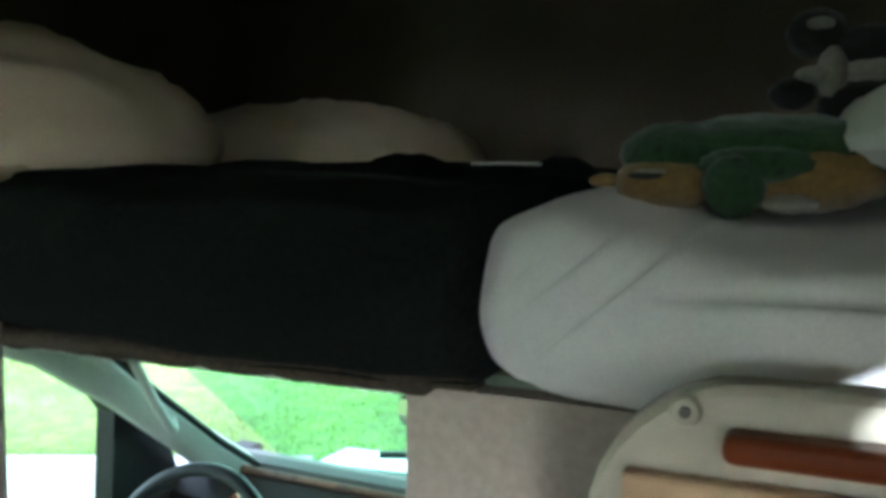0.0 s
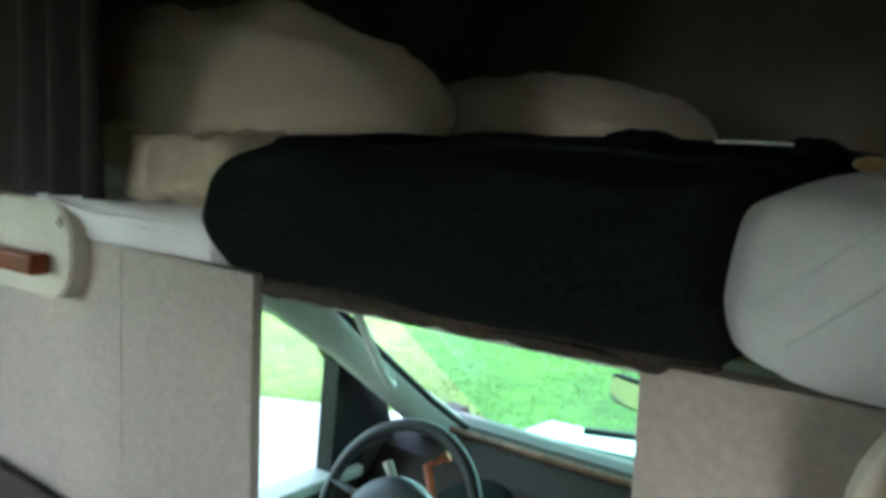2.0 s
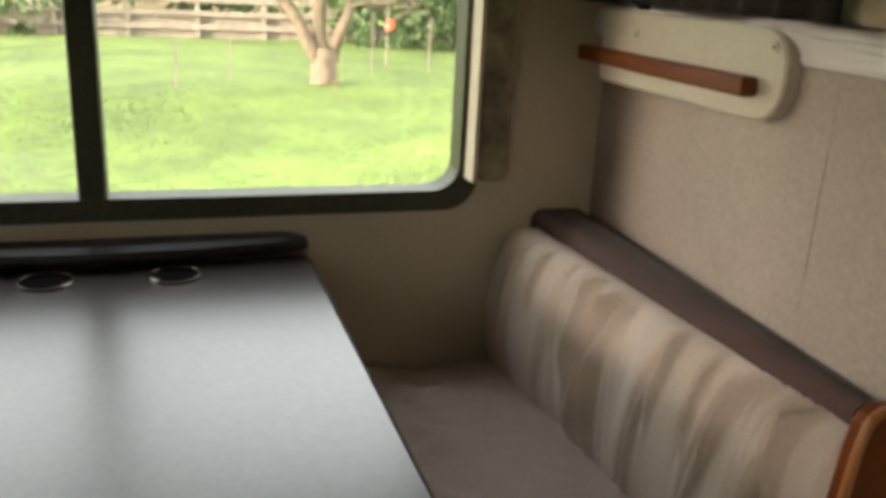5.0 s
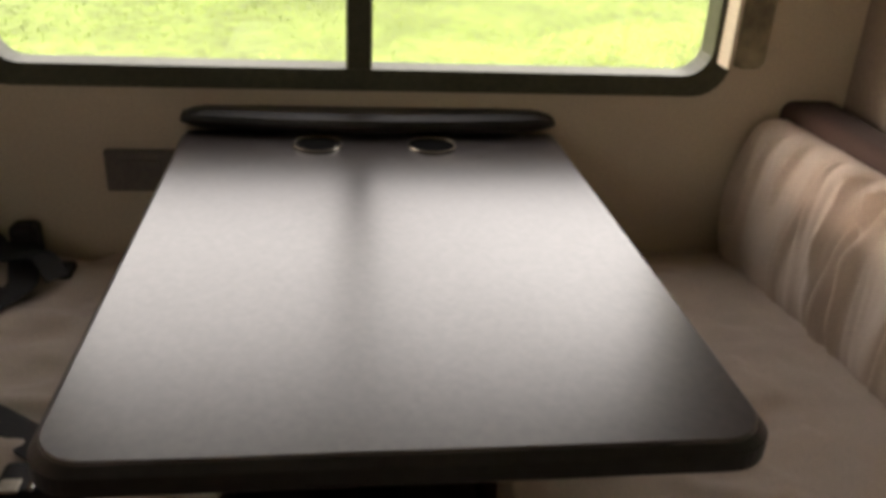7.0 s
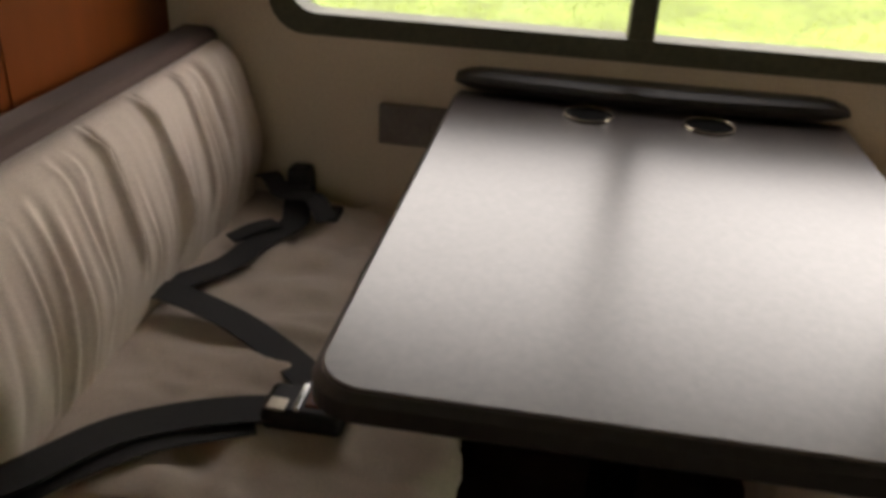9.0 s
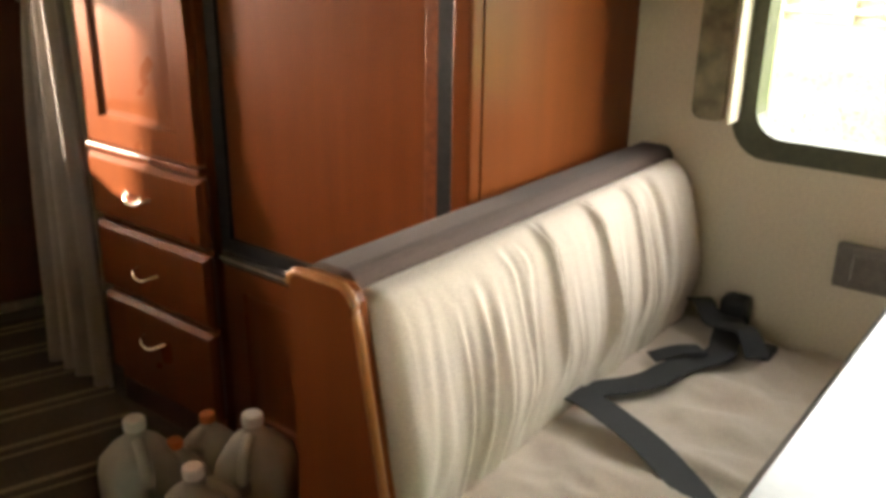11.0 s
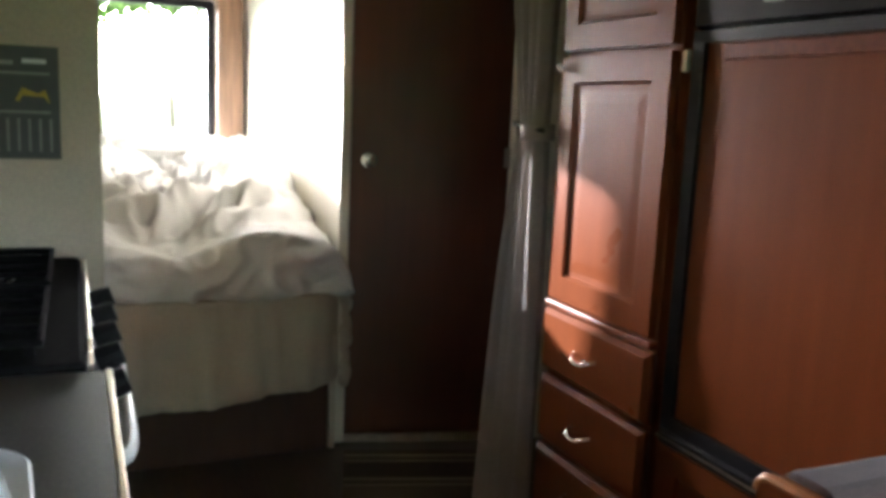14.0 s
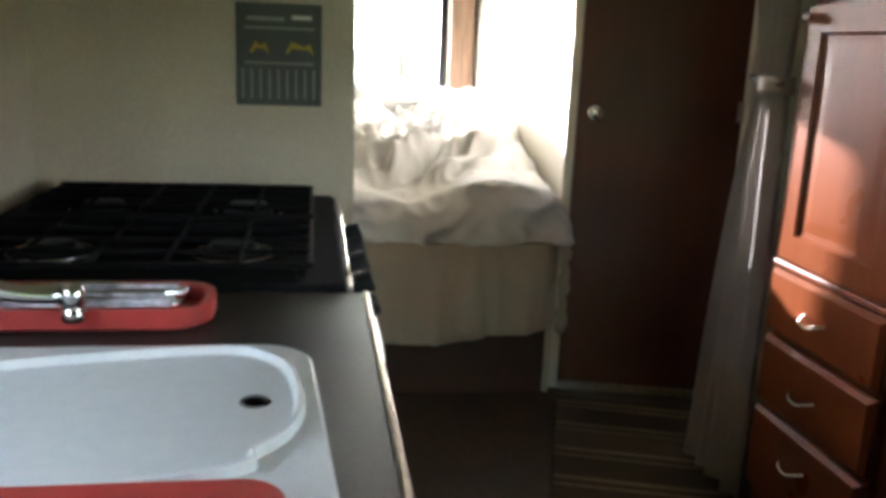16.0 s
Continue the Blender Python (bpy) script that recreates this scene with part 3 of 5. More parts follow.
belt = thing("seat_belt", (-1.3, -0.85, 0.47), "dark grey lap belt lying loose on the bench seat", "seat belt", "lap belts")
part("strap", strap([(-1.755, -0.80, 0.510), (-1.66, -0.775, 0.492), (-1.60, -0.765, 0.484), (-1.50, -0.80, 0.488), (-1.40, -0.83, 0.484), (-1.27, -0.915, 0.492)], 0.056), GREYCLOTH, belt)
part("strap", strap([(-1.27, -0.935, 0.490), (-1.262, -0.87, 0.505), (-1.225, -0.75, 0.496), (-1.17, -0.65, 0.486), (-1.10, -0.56, 0.480), (-1.05, -0.50, 0.478)], 0.056), GREYCLOTH, belt)
part("loop", strap([(-1.78, -0.90, 0.50), (-1.74, -0.86, 0.525), (-1.69, -0.81, 0.505), (-1.66, -0.74, 0.520), (-1.62, -0.70, 0.490)], 0.045), GREYCLOTH, belt, "folded spare webbing")
part("loop", strap([(-1.50, -0.855, 0.488), (-1.54, -0.82, 0.498), (-1.58, -0.79, 0.494)], 0.040), GREYCLOTH, belt, "folded webbing end")
part("anchor", box(-1.79, -1.735, -0.825, -0.770, 0.462, 0.545, 0.014), BLACK, belt, "black plastic belt anchor")
part("tongue", box(-1.70, -1.645, -0.73, -0.685, 0.474, 0.492, 0.006), BLACK, belt, "black plastic belt tongue")
belt2 = thing("seat_belt", (-0.9, -0.7, 0.47), "dark grey lap belt with metal buckle hanging at the seat edge", "seat belt", "lap belts")
part("strap", strap([(-0.80, -0.91, 0.480), (-0.83, -0.865, 0.488), (-0.92, -0.806, 0.486), (-0.97, -0.755, 0.482), (-1.01, -0.67, 0.484), (-1.03, -0.60, 0.484)], 0.06), GREYCLOTH, belt2)
part("strap", strap([(-0.80, -0.86, 0.470), (-0.86, -0.81, 0.476), (-0.94, -0.73, 0.476), (-1.0, -0.62, 0.474)], 0.035), GREYCLOTH, belt2, "narrow adjusting strap")
buck = part("buckle", box(-1.07, -1.000, -0.615, -0.50, 0.470, 0.506, 0.010, 3), BLACK, belt2, "black buckle")
part("label_tag", box(-1.028, -1.003, -0.606, -0.580, 0.5045, 0.5085, 0.001), METALEDGE, buck, "pale square label")
part("button", box(-1.062, -1.018, -0.555, -0.530, 0.5045, 0.5095, 0.002), CHERRY_H, buck, "brown-red release button")
part("latch_plate", box(-1.064, -1.006, -0.568, -0.560, 0.500, 0.5105, 0.001), CHROME, buck, "bright metal latch plate")

outlet = thing("wall_outlet", (-1.79, -0.56, 0.65), "dark grey power outlet box on the wall", "outlet")
plate = part("cover_plate", box(-1.799, -1.778, -0.632, -0.475, 0.606, 0.694, 0.006), OUTLETGREY, outlet)
part("socket", box(-1.780, -1.774, -0.60, -0.52, 0.622, 0.676, 0.003), OUTLETGREY, plate)

# ---- brackets with wooden rails ----


def bracket(x0, x1, z0, z1, y, round_right, screw, rail, label):
    b = thing("grab_rail", (x0, y, z0), label, "grab rail", "grab rails")
    r = (z1 - z0) * 0.42
    pts = rounded(x0, x1, z0, z1, [r, 0.01, 0.01, r] if round_right else [0.01, r, r, 0.01], 8)
    board = part("board", prism(pts, "y", y + 0.03, y, 0.004), CREAM, b, "cream rounded mounting board")
    part("backing", prism([(a + (0.022 if round_right else -0.004), c - 0.005) for a, c in pts], "y", y + 0.052, y + 0.030, 0.003), TRIMWOOD, b, "brown wooden backing board")
    for sx, sz in screw:
        s = part("screw_cap", loft([[(sx + q * math.cos(2 * math.pi * k / 20), y - d, sz + q * math.sin(2 * math.pi * k / 20)) for k in range(20)] for q, d in ((0.0085, -0.002), (0.0085, 0.002), (0.007, 0.0035), (0.0035, 0.0035), (0.003, 0.001))]), CREAM, board, "cream screw cap")
        part("socket", loft([[(sx + q * math.cos(2 * math.pi * k / 14), y - d, sz + q * math.sin(2 * math.pi * k / 14)) for k in range(14)] for q, d in ((0.0030, 0.0005), (0.0030, 0.0042), (0.0022, 0.0046))]), OUTLETGREY, s, "dark screw socket")
    part("rail", box(*rail, 0.006, 3), CHERRY_H, b, "dark cherry wood rail")
    return b


bracket(-1.70, -1.135, 1.116, 1.258, 0.862, True, [(-1.165, 1.228), (-1.56, 1.215)], (-1.74, -1.190, 0.832, 0.862, 1.152, 1.182), "cream board with dark wood rail mounted below the bunk")
bracket(-0.122, 0.50, 1.05, 1.252, 0.72, False, [(-0.070, 1.236)], (-0.050, 0.50, 0.695, 0.72, 1.217, 1.232), "cream board with wood rail beside the cab opening")
lower = thing("entry_cabinet", (0.2, 0.8, 0), "low light wood cabinet behind the grab rail", "cabinet")
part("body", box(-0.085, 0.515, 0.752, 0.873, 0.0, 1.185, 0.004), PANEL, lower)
part("front_panel", box(-0.100, 0.50, 0.706, 0.7195, 0.80, 1.204, 0.003), material("light_birch_panel", (0.58, 0.38, 0.22), 0.45, grain=8, vary=0.1, bump=0.04, stretch=(1, 8, 8)), lower)

# ---- bunk bedding ----


def bolster(x0, x1, front, z0, top, y1, seed, end0, end1, bulge=0.05, wr=0.004, nx=60, creases=(), shrink=0.28):
    rings = []
    for i in range(nx + 1):
        t = i / nx
        x = x0 + (x1 - x0) * t
        e0 = min(1, t * (x1 - x0) / end0) if end0 else 1
        e1 = min(1, (1 - t) * (x1 - x0) / end1) if end1 else 1
        s = math.sqrt(max(0, 1 - (1 - min(e0, e1)) ** 2))
        f = front(t)
        z1 = top(t) if callable(top) else top
        path = [(y1, z0), (f + 0.09, z0), (f + 0.02, z0), (f - bulge * 0.4, z0 + (z1 - z0) * 0.15), (f - bulge, z0 + (z1 - z0) * 0.45), (f - bulge * 0.4, z0 + (z1 - z0) * 0.8), (f + 0.05, z1 - 0.012), (f + 0.16, z1), (y1, z1 + 0.005)]
        row = []
        for k, p in enumerate(arc([Vector((0, a, b)) for a, b in path], 14)):
            w = wr * fold((x * 6, p.y * 5, p.z * 9), 1.5, seed) + wr * 0.8 * fold((x * 3 + p.z * 10, p.z * 16 - x * 6, 0), 1.0, seed + 5)
            for cx0, cz0, cx1, cz1, amp, wide in creases:
                dx, dz = cx1 - cx0, cz1 - cz0
                q = max(0, min(1, ((x - cx0) * dx + (p.z - cz0) * dz) / (dx * dx + dz * dz)))
                off = (x - cx0 - q * dx) * dz - (p.z - cz0 - q * dz) * dx
                gap = math.hypot(x - cx0 - q * dx, p.z - cz0 - q * dz)
                if p.y < f + 0.1:
                    side = off / (math.hypot(dx, dz) * wide)
                    w += amp * (0.6 + 1.2 * side) * math.exp(-(gap / wide) ** 2) * math.sin(math.pi * min(1, 0.15 + q * 0.85))
            yy = p.y + (1 - s) * 0.10 * (1 if p.y < f + 0.2 else 0) - w
            row.append((x, yy, (z0 + z1) / 2 + (p.z - (z0 + z1) / 2) * (1 - shrink + shrink * s) + w))
        rings.append(row)
    return loft(rings)


matt = thing("bunk_mattress", (-0.6, 1.7, 1.20), "white sheeted mattress filling the cabover bunk", "mattress")
part("mattress", cushion(-1.79, 0.50, 1.02, 2.68, 1.201, 1.325, 0.05, seed=3), SHEET, matt, smooth=True)
part("sheet_side", bolster(-1.79, -0.852, lambda t: 0.897, 1.192, 1.275, 1.05, 4.0, 0.02, 0.02, 0.014, 0.013, nx=160, creases=((-1.75, 1.262, -1.30, 1.240, 0.009, 0.006), (-1.55, 1.250, -0.95, 1.236, 0.010, 0.006), (-1.40, 1.232, -0.92, 1.252, 0.009, 0.005), (-1.20, 1.215, -0.88, 1.205, 0.008, 0.006))), SHEET, matt, "rumpled white sheet hanging over the edge", smooth=True)
white = thing("bed_sheet", (0.1, 0.9, 1.2), "white bed sheet tucked round the mattress corner", "bed sheet")
part("sheet", bolster(-0.262, 0.505, lambda t: 0.862 - 0.08 * t, 1.196, lambda t: 1.324 + 0.022 * math.exp(-((t - 0.10) / 0.13) ** 2), 1.30, 11.0, 0.10, 0.0, 0.035, 0.005, nx=200, creases=((-0.235, 1.225, -0.10, 1.345, 0.007, 0.006), (-0.205, 1.205, -0.055, 1.345, 0.009, 0.008), (-0.22, 1.25, -0.19, 1.30, 0.005, 0.006), (-0.10, 1.278, 0.45, 1.286, 0.007, 0.007), (-0.14, 1.225, 0.30, 1.232, 0.005, 0.012), (-0.05, 1.30, 0.4, 1.315, 0.004, 0.010))), SHEET, white, smooth=True)
blanket = thing("blanket", (-0.55, 0.9, 1.2), "black fleece blanket draped over the bunk edge", "blanket")
part("blanket", bolster(-0.870, -0.232, lambda t: 0.885 - 0.02 * t + 0.008 * math.sin(7 * t), 1.194, 1.362, 1.75, 21.0, 0.06, 0.02, 0.045, 0.009, nx=120, shrink=0.28, creases=((-0.80, 1.335, -0.60, 1.352, 0.006, 0.012), (-0.62, 1.23, -0.30, 1.215, 0.004, 0.014), (-0.45, 1.34, -0.27, 1.33, 0.006, 0.012))), BLANKET, blanket, smooth=True)
part("hem", tube([(-0.80 + 0.55 * i / 40, 0.888 + 0.004 * math.sin(i), 1.190 + 0.001 * math.sin(i * 1.3)) for i in range(41)], [0.013 + 0.001 * math.sin(i * 2.1) for i in range(41)], 8, flat=0.8), HEMCLOTH, blanket, "frayed brown lower hem", smooth=True)
for x, y, w, h in ((-0.66, 1.20, 0.10, 0.020), (-0.50, 1.28, 0.07, 0.030), (-0.40, 1.16, 0.12, 0.016), (-0.30, 1.30, 0.05, 0.026)):
    part("fold", pillow_mesh((x, y, 1.358 + h * 0.15), (w * 1.7, 0.12, h * 1.5), 0.3, 0.0, x * 9, 12, power=0.8), BLANKET, blanket, "rumpled fold of black fleece", smooth=True)
part("binding", strap([(-0.34, 1.10, 1.369), (-0.30, 1.09, 1.369), (-0.26, 1.08, 1.368)], 0.004), SHEET, blanket, "thin white binding showing at the fold")
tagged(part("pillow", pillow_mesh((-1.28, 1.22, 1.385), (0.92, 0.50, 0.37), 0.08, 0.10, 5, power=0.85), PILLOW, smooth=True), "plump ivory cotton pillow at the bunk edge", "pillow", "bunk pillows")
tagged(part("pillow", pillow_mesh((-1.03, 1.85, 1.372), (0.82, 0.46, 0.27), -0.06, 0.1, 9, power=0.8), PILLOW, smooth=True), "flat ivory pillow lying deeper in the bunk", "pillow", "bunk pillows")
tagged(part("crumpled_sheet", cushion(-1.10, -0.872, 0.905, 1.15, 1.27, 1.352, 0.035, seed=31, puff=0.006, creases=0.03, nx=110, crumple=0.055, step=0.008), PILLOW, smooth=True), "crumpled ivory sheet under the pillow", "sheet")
dark = thing("bunk_curtain", (-1.3, 0.86, 1.27), "dark brown pleated curtain beside the bunk", "curtain")
part("cloth", curtain_mesh(0.855, -1.79, -1.045, 1.268, 1.96, 9, 0.02, along="x", seed=2), BROWNDRAPE, dark, smooth=True)
tagged(part("tie_strap", strap([(-1.66, 0.86, 1.33), (-1.60, 0.845, 1.285), (-1.52, 0.85, 1.262)], 0.022, 6, 0.005), GREYCLOTH), "dark tie strap hanging beside the bunk curtain", "strap")


def blob(bm, c, r, mat_index=0, turn=0.0, n=16, rough=0.03, seed=0.0):
    made = bmesh.ops.create_uvsphere(bm, u_segments=n * 2, v_segments=n, radius=1)
    m = Matrix.Rotation(turn, 3, "Z")
    for v in made["verts"]:
        k = 1 + rough * fold(v.co * 3, 1.5, seed)
        v.co = m @ Vector((v.co.x * r[0] * k, v.co.y * r[1] * k, v.co.z * r[2] * k)) + Vector(c)
    for f in {f for v in made["verts"] for f in v.link_faces}:
        f.material_index = mat_index


bm = bmesh.new()
blob(bm, (-0.045, 1.000, 1.378), (0.095, 0.055, 0.029), 0, 0.05, rough=0.12, seed=1)
blob(bm, (-0.020, 0.990, 1.360), (0.062, 0.050, 0.030), 1, 0.05, rough=0.08, seed=2)
blob(bm, (-0.117, 0.980, 1.374), (0.044, 0.042, 0.027), 0, 0.1, rough=0.08, seed=3)
blob(bm, (-0.120, 0.967, 1.353), (0.042, 0.038, 0.023), 1, 0.1, rough=0.06, seed=4)
blob(bm, (-0.168, 0.958, 1.354), (0.014, 0.008, 0.006), 1, seed=5)
blob(bm, (-0.068, 0.935, 1.350), (0.022, 0.014, 0.024), 0, 0.2, rough=0.1, seed=6)
blob(bm, (-0.050, 0.960, 1.366), (0.050, 0.030, 0.016), 0, 0.1, rough=0.1, seed=16)
blob(bm, (-0.132, 0.929, 1.358), (0.013, 0.003, 0.003), 2, 0.1, seed=8)
blob(bm, (-0.128, 0.9295, 1.3615), (0.012, 0.003, 0.002), 3, 0.1, seed=18)
blob(bm, (-0.030, 0.940, 1.338), (0.020, 0.012, 0.007), 3, seed=9)
tagged(part("plush_toy", bm, [PLUSHGREEN, PLUSHYELLOW, PLUSHBLACK, PLUSHWHITE], smooth=True), "green and yellow plush bird lying on the sheet", "plush toy", "plush toys")
bm = bmesh.new()
blob(bm, (-0.018, 1.130, 1.489), (0.026, 0.024, 0.022), 0, rough=0.12, seed=11)
blob(bm, (-0.014, 1.108, 1.494), (0.012, 0.005, 0.006), 1, 0.2, seed=16)
blob(bm, (0.026, 1.130, 1.476), (0.030, 0.024, 0.018), 0, rough=0.12, seed=14)
blob(bm, (-0.003, 1.120, 1.452), (0.013, 0.016, 0.024), 1, 0.1, rough=0.1, seed=12)
blob(bm, (-0.012, 1.118, 1.450), (0.024, 0.014, 0.008), 1, 0.5, rough=0.1, seed=22)
blob(bm, (0.030, 1.120, 1.453), (0.032, 0.014, 0.010), 1, -0.2, rough=0.1, seed=23)
blob(bm, (-0.036, 1.120, 1.434), (0.020, 0.018, 0.014), 0, 0.3, rough=0.12, seed=15)
blob(bm, (0.026, 1.130, 1.420), (0.040, 0.032, 0.026), 0, rough=0.12, seed=25)
blob(bm, (0.010, 1.140, 1.390), (0.050, 0.040, 0.030), 0, rough=0.1, seed=26)
tagged(part("plush_toy", bm, [PLUSHBLACK, PLUSHWHITE], smooth=True), "black and white plush animal sitting on the bunk", "plush toy", "plush toys")
tagged(part("pillow", pillow_mesh((0.19, 1.00, 1.385), (0.38, 0.30, 0.12), 0.3, 0.0, 15), SHEET, smooth=True), "grey-white pillow behind the plush toys", "pillow", "bunk pillows")

# ---- cab ----
tagged(part("cab_floor", box(-1.60, 0.30, 0.98, 2.4, -0.25, -0.20), FLOOR), "dark cab floor", "floor", kind="structure")
tagged(part("cab_roof", loft([[(-1.62, y, z), (-1.62, y, z + 0.03), (0.32, y, z + 0.03), (0.32, y, z)] for y, z in ((0.97, 1.155), (1.5, 1.10), (1.84, 0.985))]), GREYPLASTIC), "pale cab headliner above the windscreen", "ceiling", kind="structure")
tagged(part("cab_wall_right", box(0.27, 0.32, 0.94, 2.3, -0.2, 1.12), GREYPLASTIC), "grey cab side wall", "wall", kind="structure")
door = thing("cab_door", (-1.52, 1.4, 0), "dark driver door with grey window sill", "door", kind="structure")
part("door_panel", box(-1.58, -1.50, 0.98, 1.90, -0.2, 0.49, 0.01), DASH, door)
part("kick_panel", box(-1.58, -1.50, 1.86, 2.36, -0.2, 0.56, 0.01), DASH, door)
part("sill", box(-1.575, -1.485, 0.98, 1.86, 0.485, 0.515, 0.008), GREYPLASTIC, door, "pale window sill")
part("sail_panel", prism([(1.755, 0.51), (2.02, 0.51), (1.96, 0.68), (1.74, 0.93), (1.66, 0.99), (1.64, 0.985), (1.775, 0.80)], "x", -1.56, -1.505, 0.003), BLACK, door, "black corner trim")
p = part("pane", prism([(0.98, 0.51), (1.78, 0.51), (1.78, 0.79), (1.58, 1.0), (0.98, 1.06)], "x", -1.545, -1.541), CLEAR, door)
p.visible_shadow = False
pil = thing("windscreen_pillar", (-1.45, 1.8, 0.6), "grey moulded windscreen pillar with grab handle", "pillar", kind="structure")
part("pillar", tube([(-1.53, 1.46, 1.06), (-1.50, 1.58, 1.0), (-1.47, 1.75, 0.87), (-1.435, 1.92, 0.72), (-1.40, 2.10, 0.57)], [0.06, 0.055, 0.05, 0.047, 0.055], 12), GREYPLASTIC, pil, smooth=True)
part("grab_handle", tube(arc([(-1.415, 1.735, 0.955), (-1.385, 1.720, 0.935), (-1.36, 1.735, 0.87), (-1.335, 1.760, 0.80), (-1.338, 1.785, 0.775), (-1.375, 1.82, 0.785)], 5), 0.012, 10), GREYPLASTIC, pil, smooth=True)
part("screen_edge", tube([(-1.42, 1.64, 1.0), (-1.395, 1.80, 0.85), (-1.36, 1.98, 0.69), (-1.33, 2.12, 0.58)], 0.010, 8), BLACK, pil, "black rubber screen edge", smooth=True)
ws = thing("windscreen", (-0.65, 1.95, 0.6), "green-tinted windscreen", "windscreen", kind="structure")
bm = loft([[(-1.44, 1.80, 1.00), (-1.44, 1.804, 1.00), (0.30, 1.804, 1.00), (0.30, 1.80, 1.00)], [(-1.38, 2.30, 0.54), (-1.38, 2.304, 0.54), (0.30, 2.304, 0.54), (0.30, 2.30, 0.54)]])
p = part("pane", bm, WINDSCREEN, ws)
p.visible_shadow = False
part("header_trim", tube([(-1.50 + 1.8 * i / 12, 1.82, 0.985) for i in range(13)], 0.028, 10), GREYPLASTIC, ws, "pale header trim", smooth=True)
mir = thing("rear_view_mirror", (-0.72, 1.78, 0.92), "rear-view mirror with dark rim on the windscreen", "mirror")
def aimed(bm):
    bmesh.ops.rotate(bm, cent=(-0.67, 1.745, 0.9), matrix=Matrix.Rotation(radians(-21), 3, "Z"), verts=bm.verts[:])
    return bm


part("housing", aimed(prism(rounded(-0.765, -0.58, 0.865, 0.925, 0.022, 6), "y", 1.74, 1.755, 0.003)), BLACK, mir)
part("mirror_glass", aimed(prism(rounded(-0.759, -0.586, 0.871, 0.919, 0.018, 6), "y", 1.736, 1.7395)), CHROME, mir, "silver mirror glass")
part("stem", tube([(-0.66, 1.755, 0.915), (-0.655, 1.80, 0.955), (-0.65, 1.84, 0.97)], 0.008, 8), BLACK, mir)
dash = thing("dashboard", (-0.65, 2.1, 0.5), "dark brown dashboard with pale top", "dashboard")
prof = [(2.32, -0.1), (1.92, 0.05), (1.86, 0.30), (1.87, 0.47), (1.93, 0.545), (2.02, 0.585), (2.10, 0.592), (2.32, 0.535)]
part("body", loft([[(x, u + 0.03 * ((x + 0.65) / 0.9) ** 2, v) for u, v in prof] for x in [-1.51 + 1.77 * i / 12 for i in range(13)]]), DASH, dash)
part("top_pad", loft([[(x, u + 0.03 * ((x + 0.65) / 0.9) ** 2, v) for u, v in [(2.075, 0.590), (2.09, 0.599), (2.14, 0.601), (2.30, 0.548), (2.30, 0.538), (2.12, 0.586)]] for x in [-1.505 + 1.765 * i / 12 for i in range(13)]]), DASHPAD, dash, "taupe dashboard top")
part("front_lip", tube([(-1.50 + 1.75 * i / 12, 2.045 + 0.03 * ((-0.85 + 1.75 * i / 12) / 0.9) ** 2, 0.594) for i in range(13)], 0.010, 8), TRIMWOOD, dash, "worn red-brown edge strip", smooth=True)
part("instrument_hood", loft([[(-1.13 + q * math.cos(math.radians(a)), y, 0.46 + q * 0.72 * math.sin(math.radians(a))) for a in range(0, 181, 15)] + [(-1.13 - q, y, 0.40), (-1.13 + q, y, 0.40)] for y, q in ((1.74, 0.115), (1.77, 0.125), (1.95, 0.12))]), CUPWELL, dash, "black instrument binnacle")
part("wood_trim", box(-0.93, 0.2, 1.855, 1.866, 0.36, 0.52, 0.004), CHERRY_H, dash, "brown wood-effect fascia")
rad = part("centre_stack", box(-0.86, -0.60, 1.835, 1.87, 0.10, 0.46, 0.012), BLACK, dash, "black radio and heater controls")
for k in range(3):
    part("knob", loft([[(-0.80 + 0.07 * k + q * math.cos(2 * math.pi * i / 14), y, 0.22 + q * math.sin(2 * math.pi * i / 14)) for i in range(14)] for q, y in ((0.018, 1.836), (0.016, 1.815), (0.012, 1.812))]), GREYPLASTIC, rad)
for x, z in ((-0.92, 0.42), (-0.55, 0.40)):
    part("air_vent", box(x - 0.05, x + 0.05, 1.838, 1.868, z - 0.035, z + 0.035, 0.006), GLOSSBLACK, dash, "black air vent")
part("cable", tube(arc([(-0.90, 1.80, 0.44), (-0.82, 1.72, 0.47), (-0.74, 1.78, 0.45), (-0.68, 1.80, 0.52)], 6), 0.006, 8), GREYPLASTIC, dash, "grey cable over the fascia", smooth=True)
part("phone_mount", tube(arc([(-0.70, 1.83, 0.38), (-0.68, 1.77, 0.44), (-0.66, 1.79, 0.52)], 5), 0.016, 8), material("grey_orange_clip", (0.30, 0.20, 0.15), 0.5), dash, "small clip-on mount", smooth=True)
wheel = thing("steering_wheel", (-1.105, 1.53, 0.6), "dark grey steering wheel with padded hub", "steering wheel")
W = Matrix.Translation((-1.105, 1.535, 0.595)) @ Matrix.Rotation(radians(-28), 4, "X")
R = 0.192


def on_wheel(bm):
    bmesh.ops.transform(bm, matrix=W, verts=bm.verts[:])
    return bm


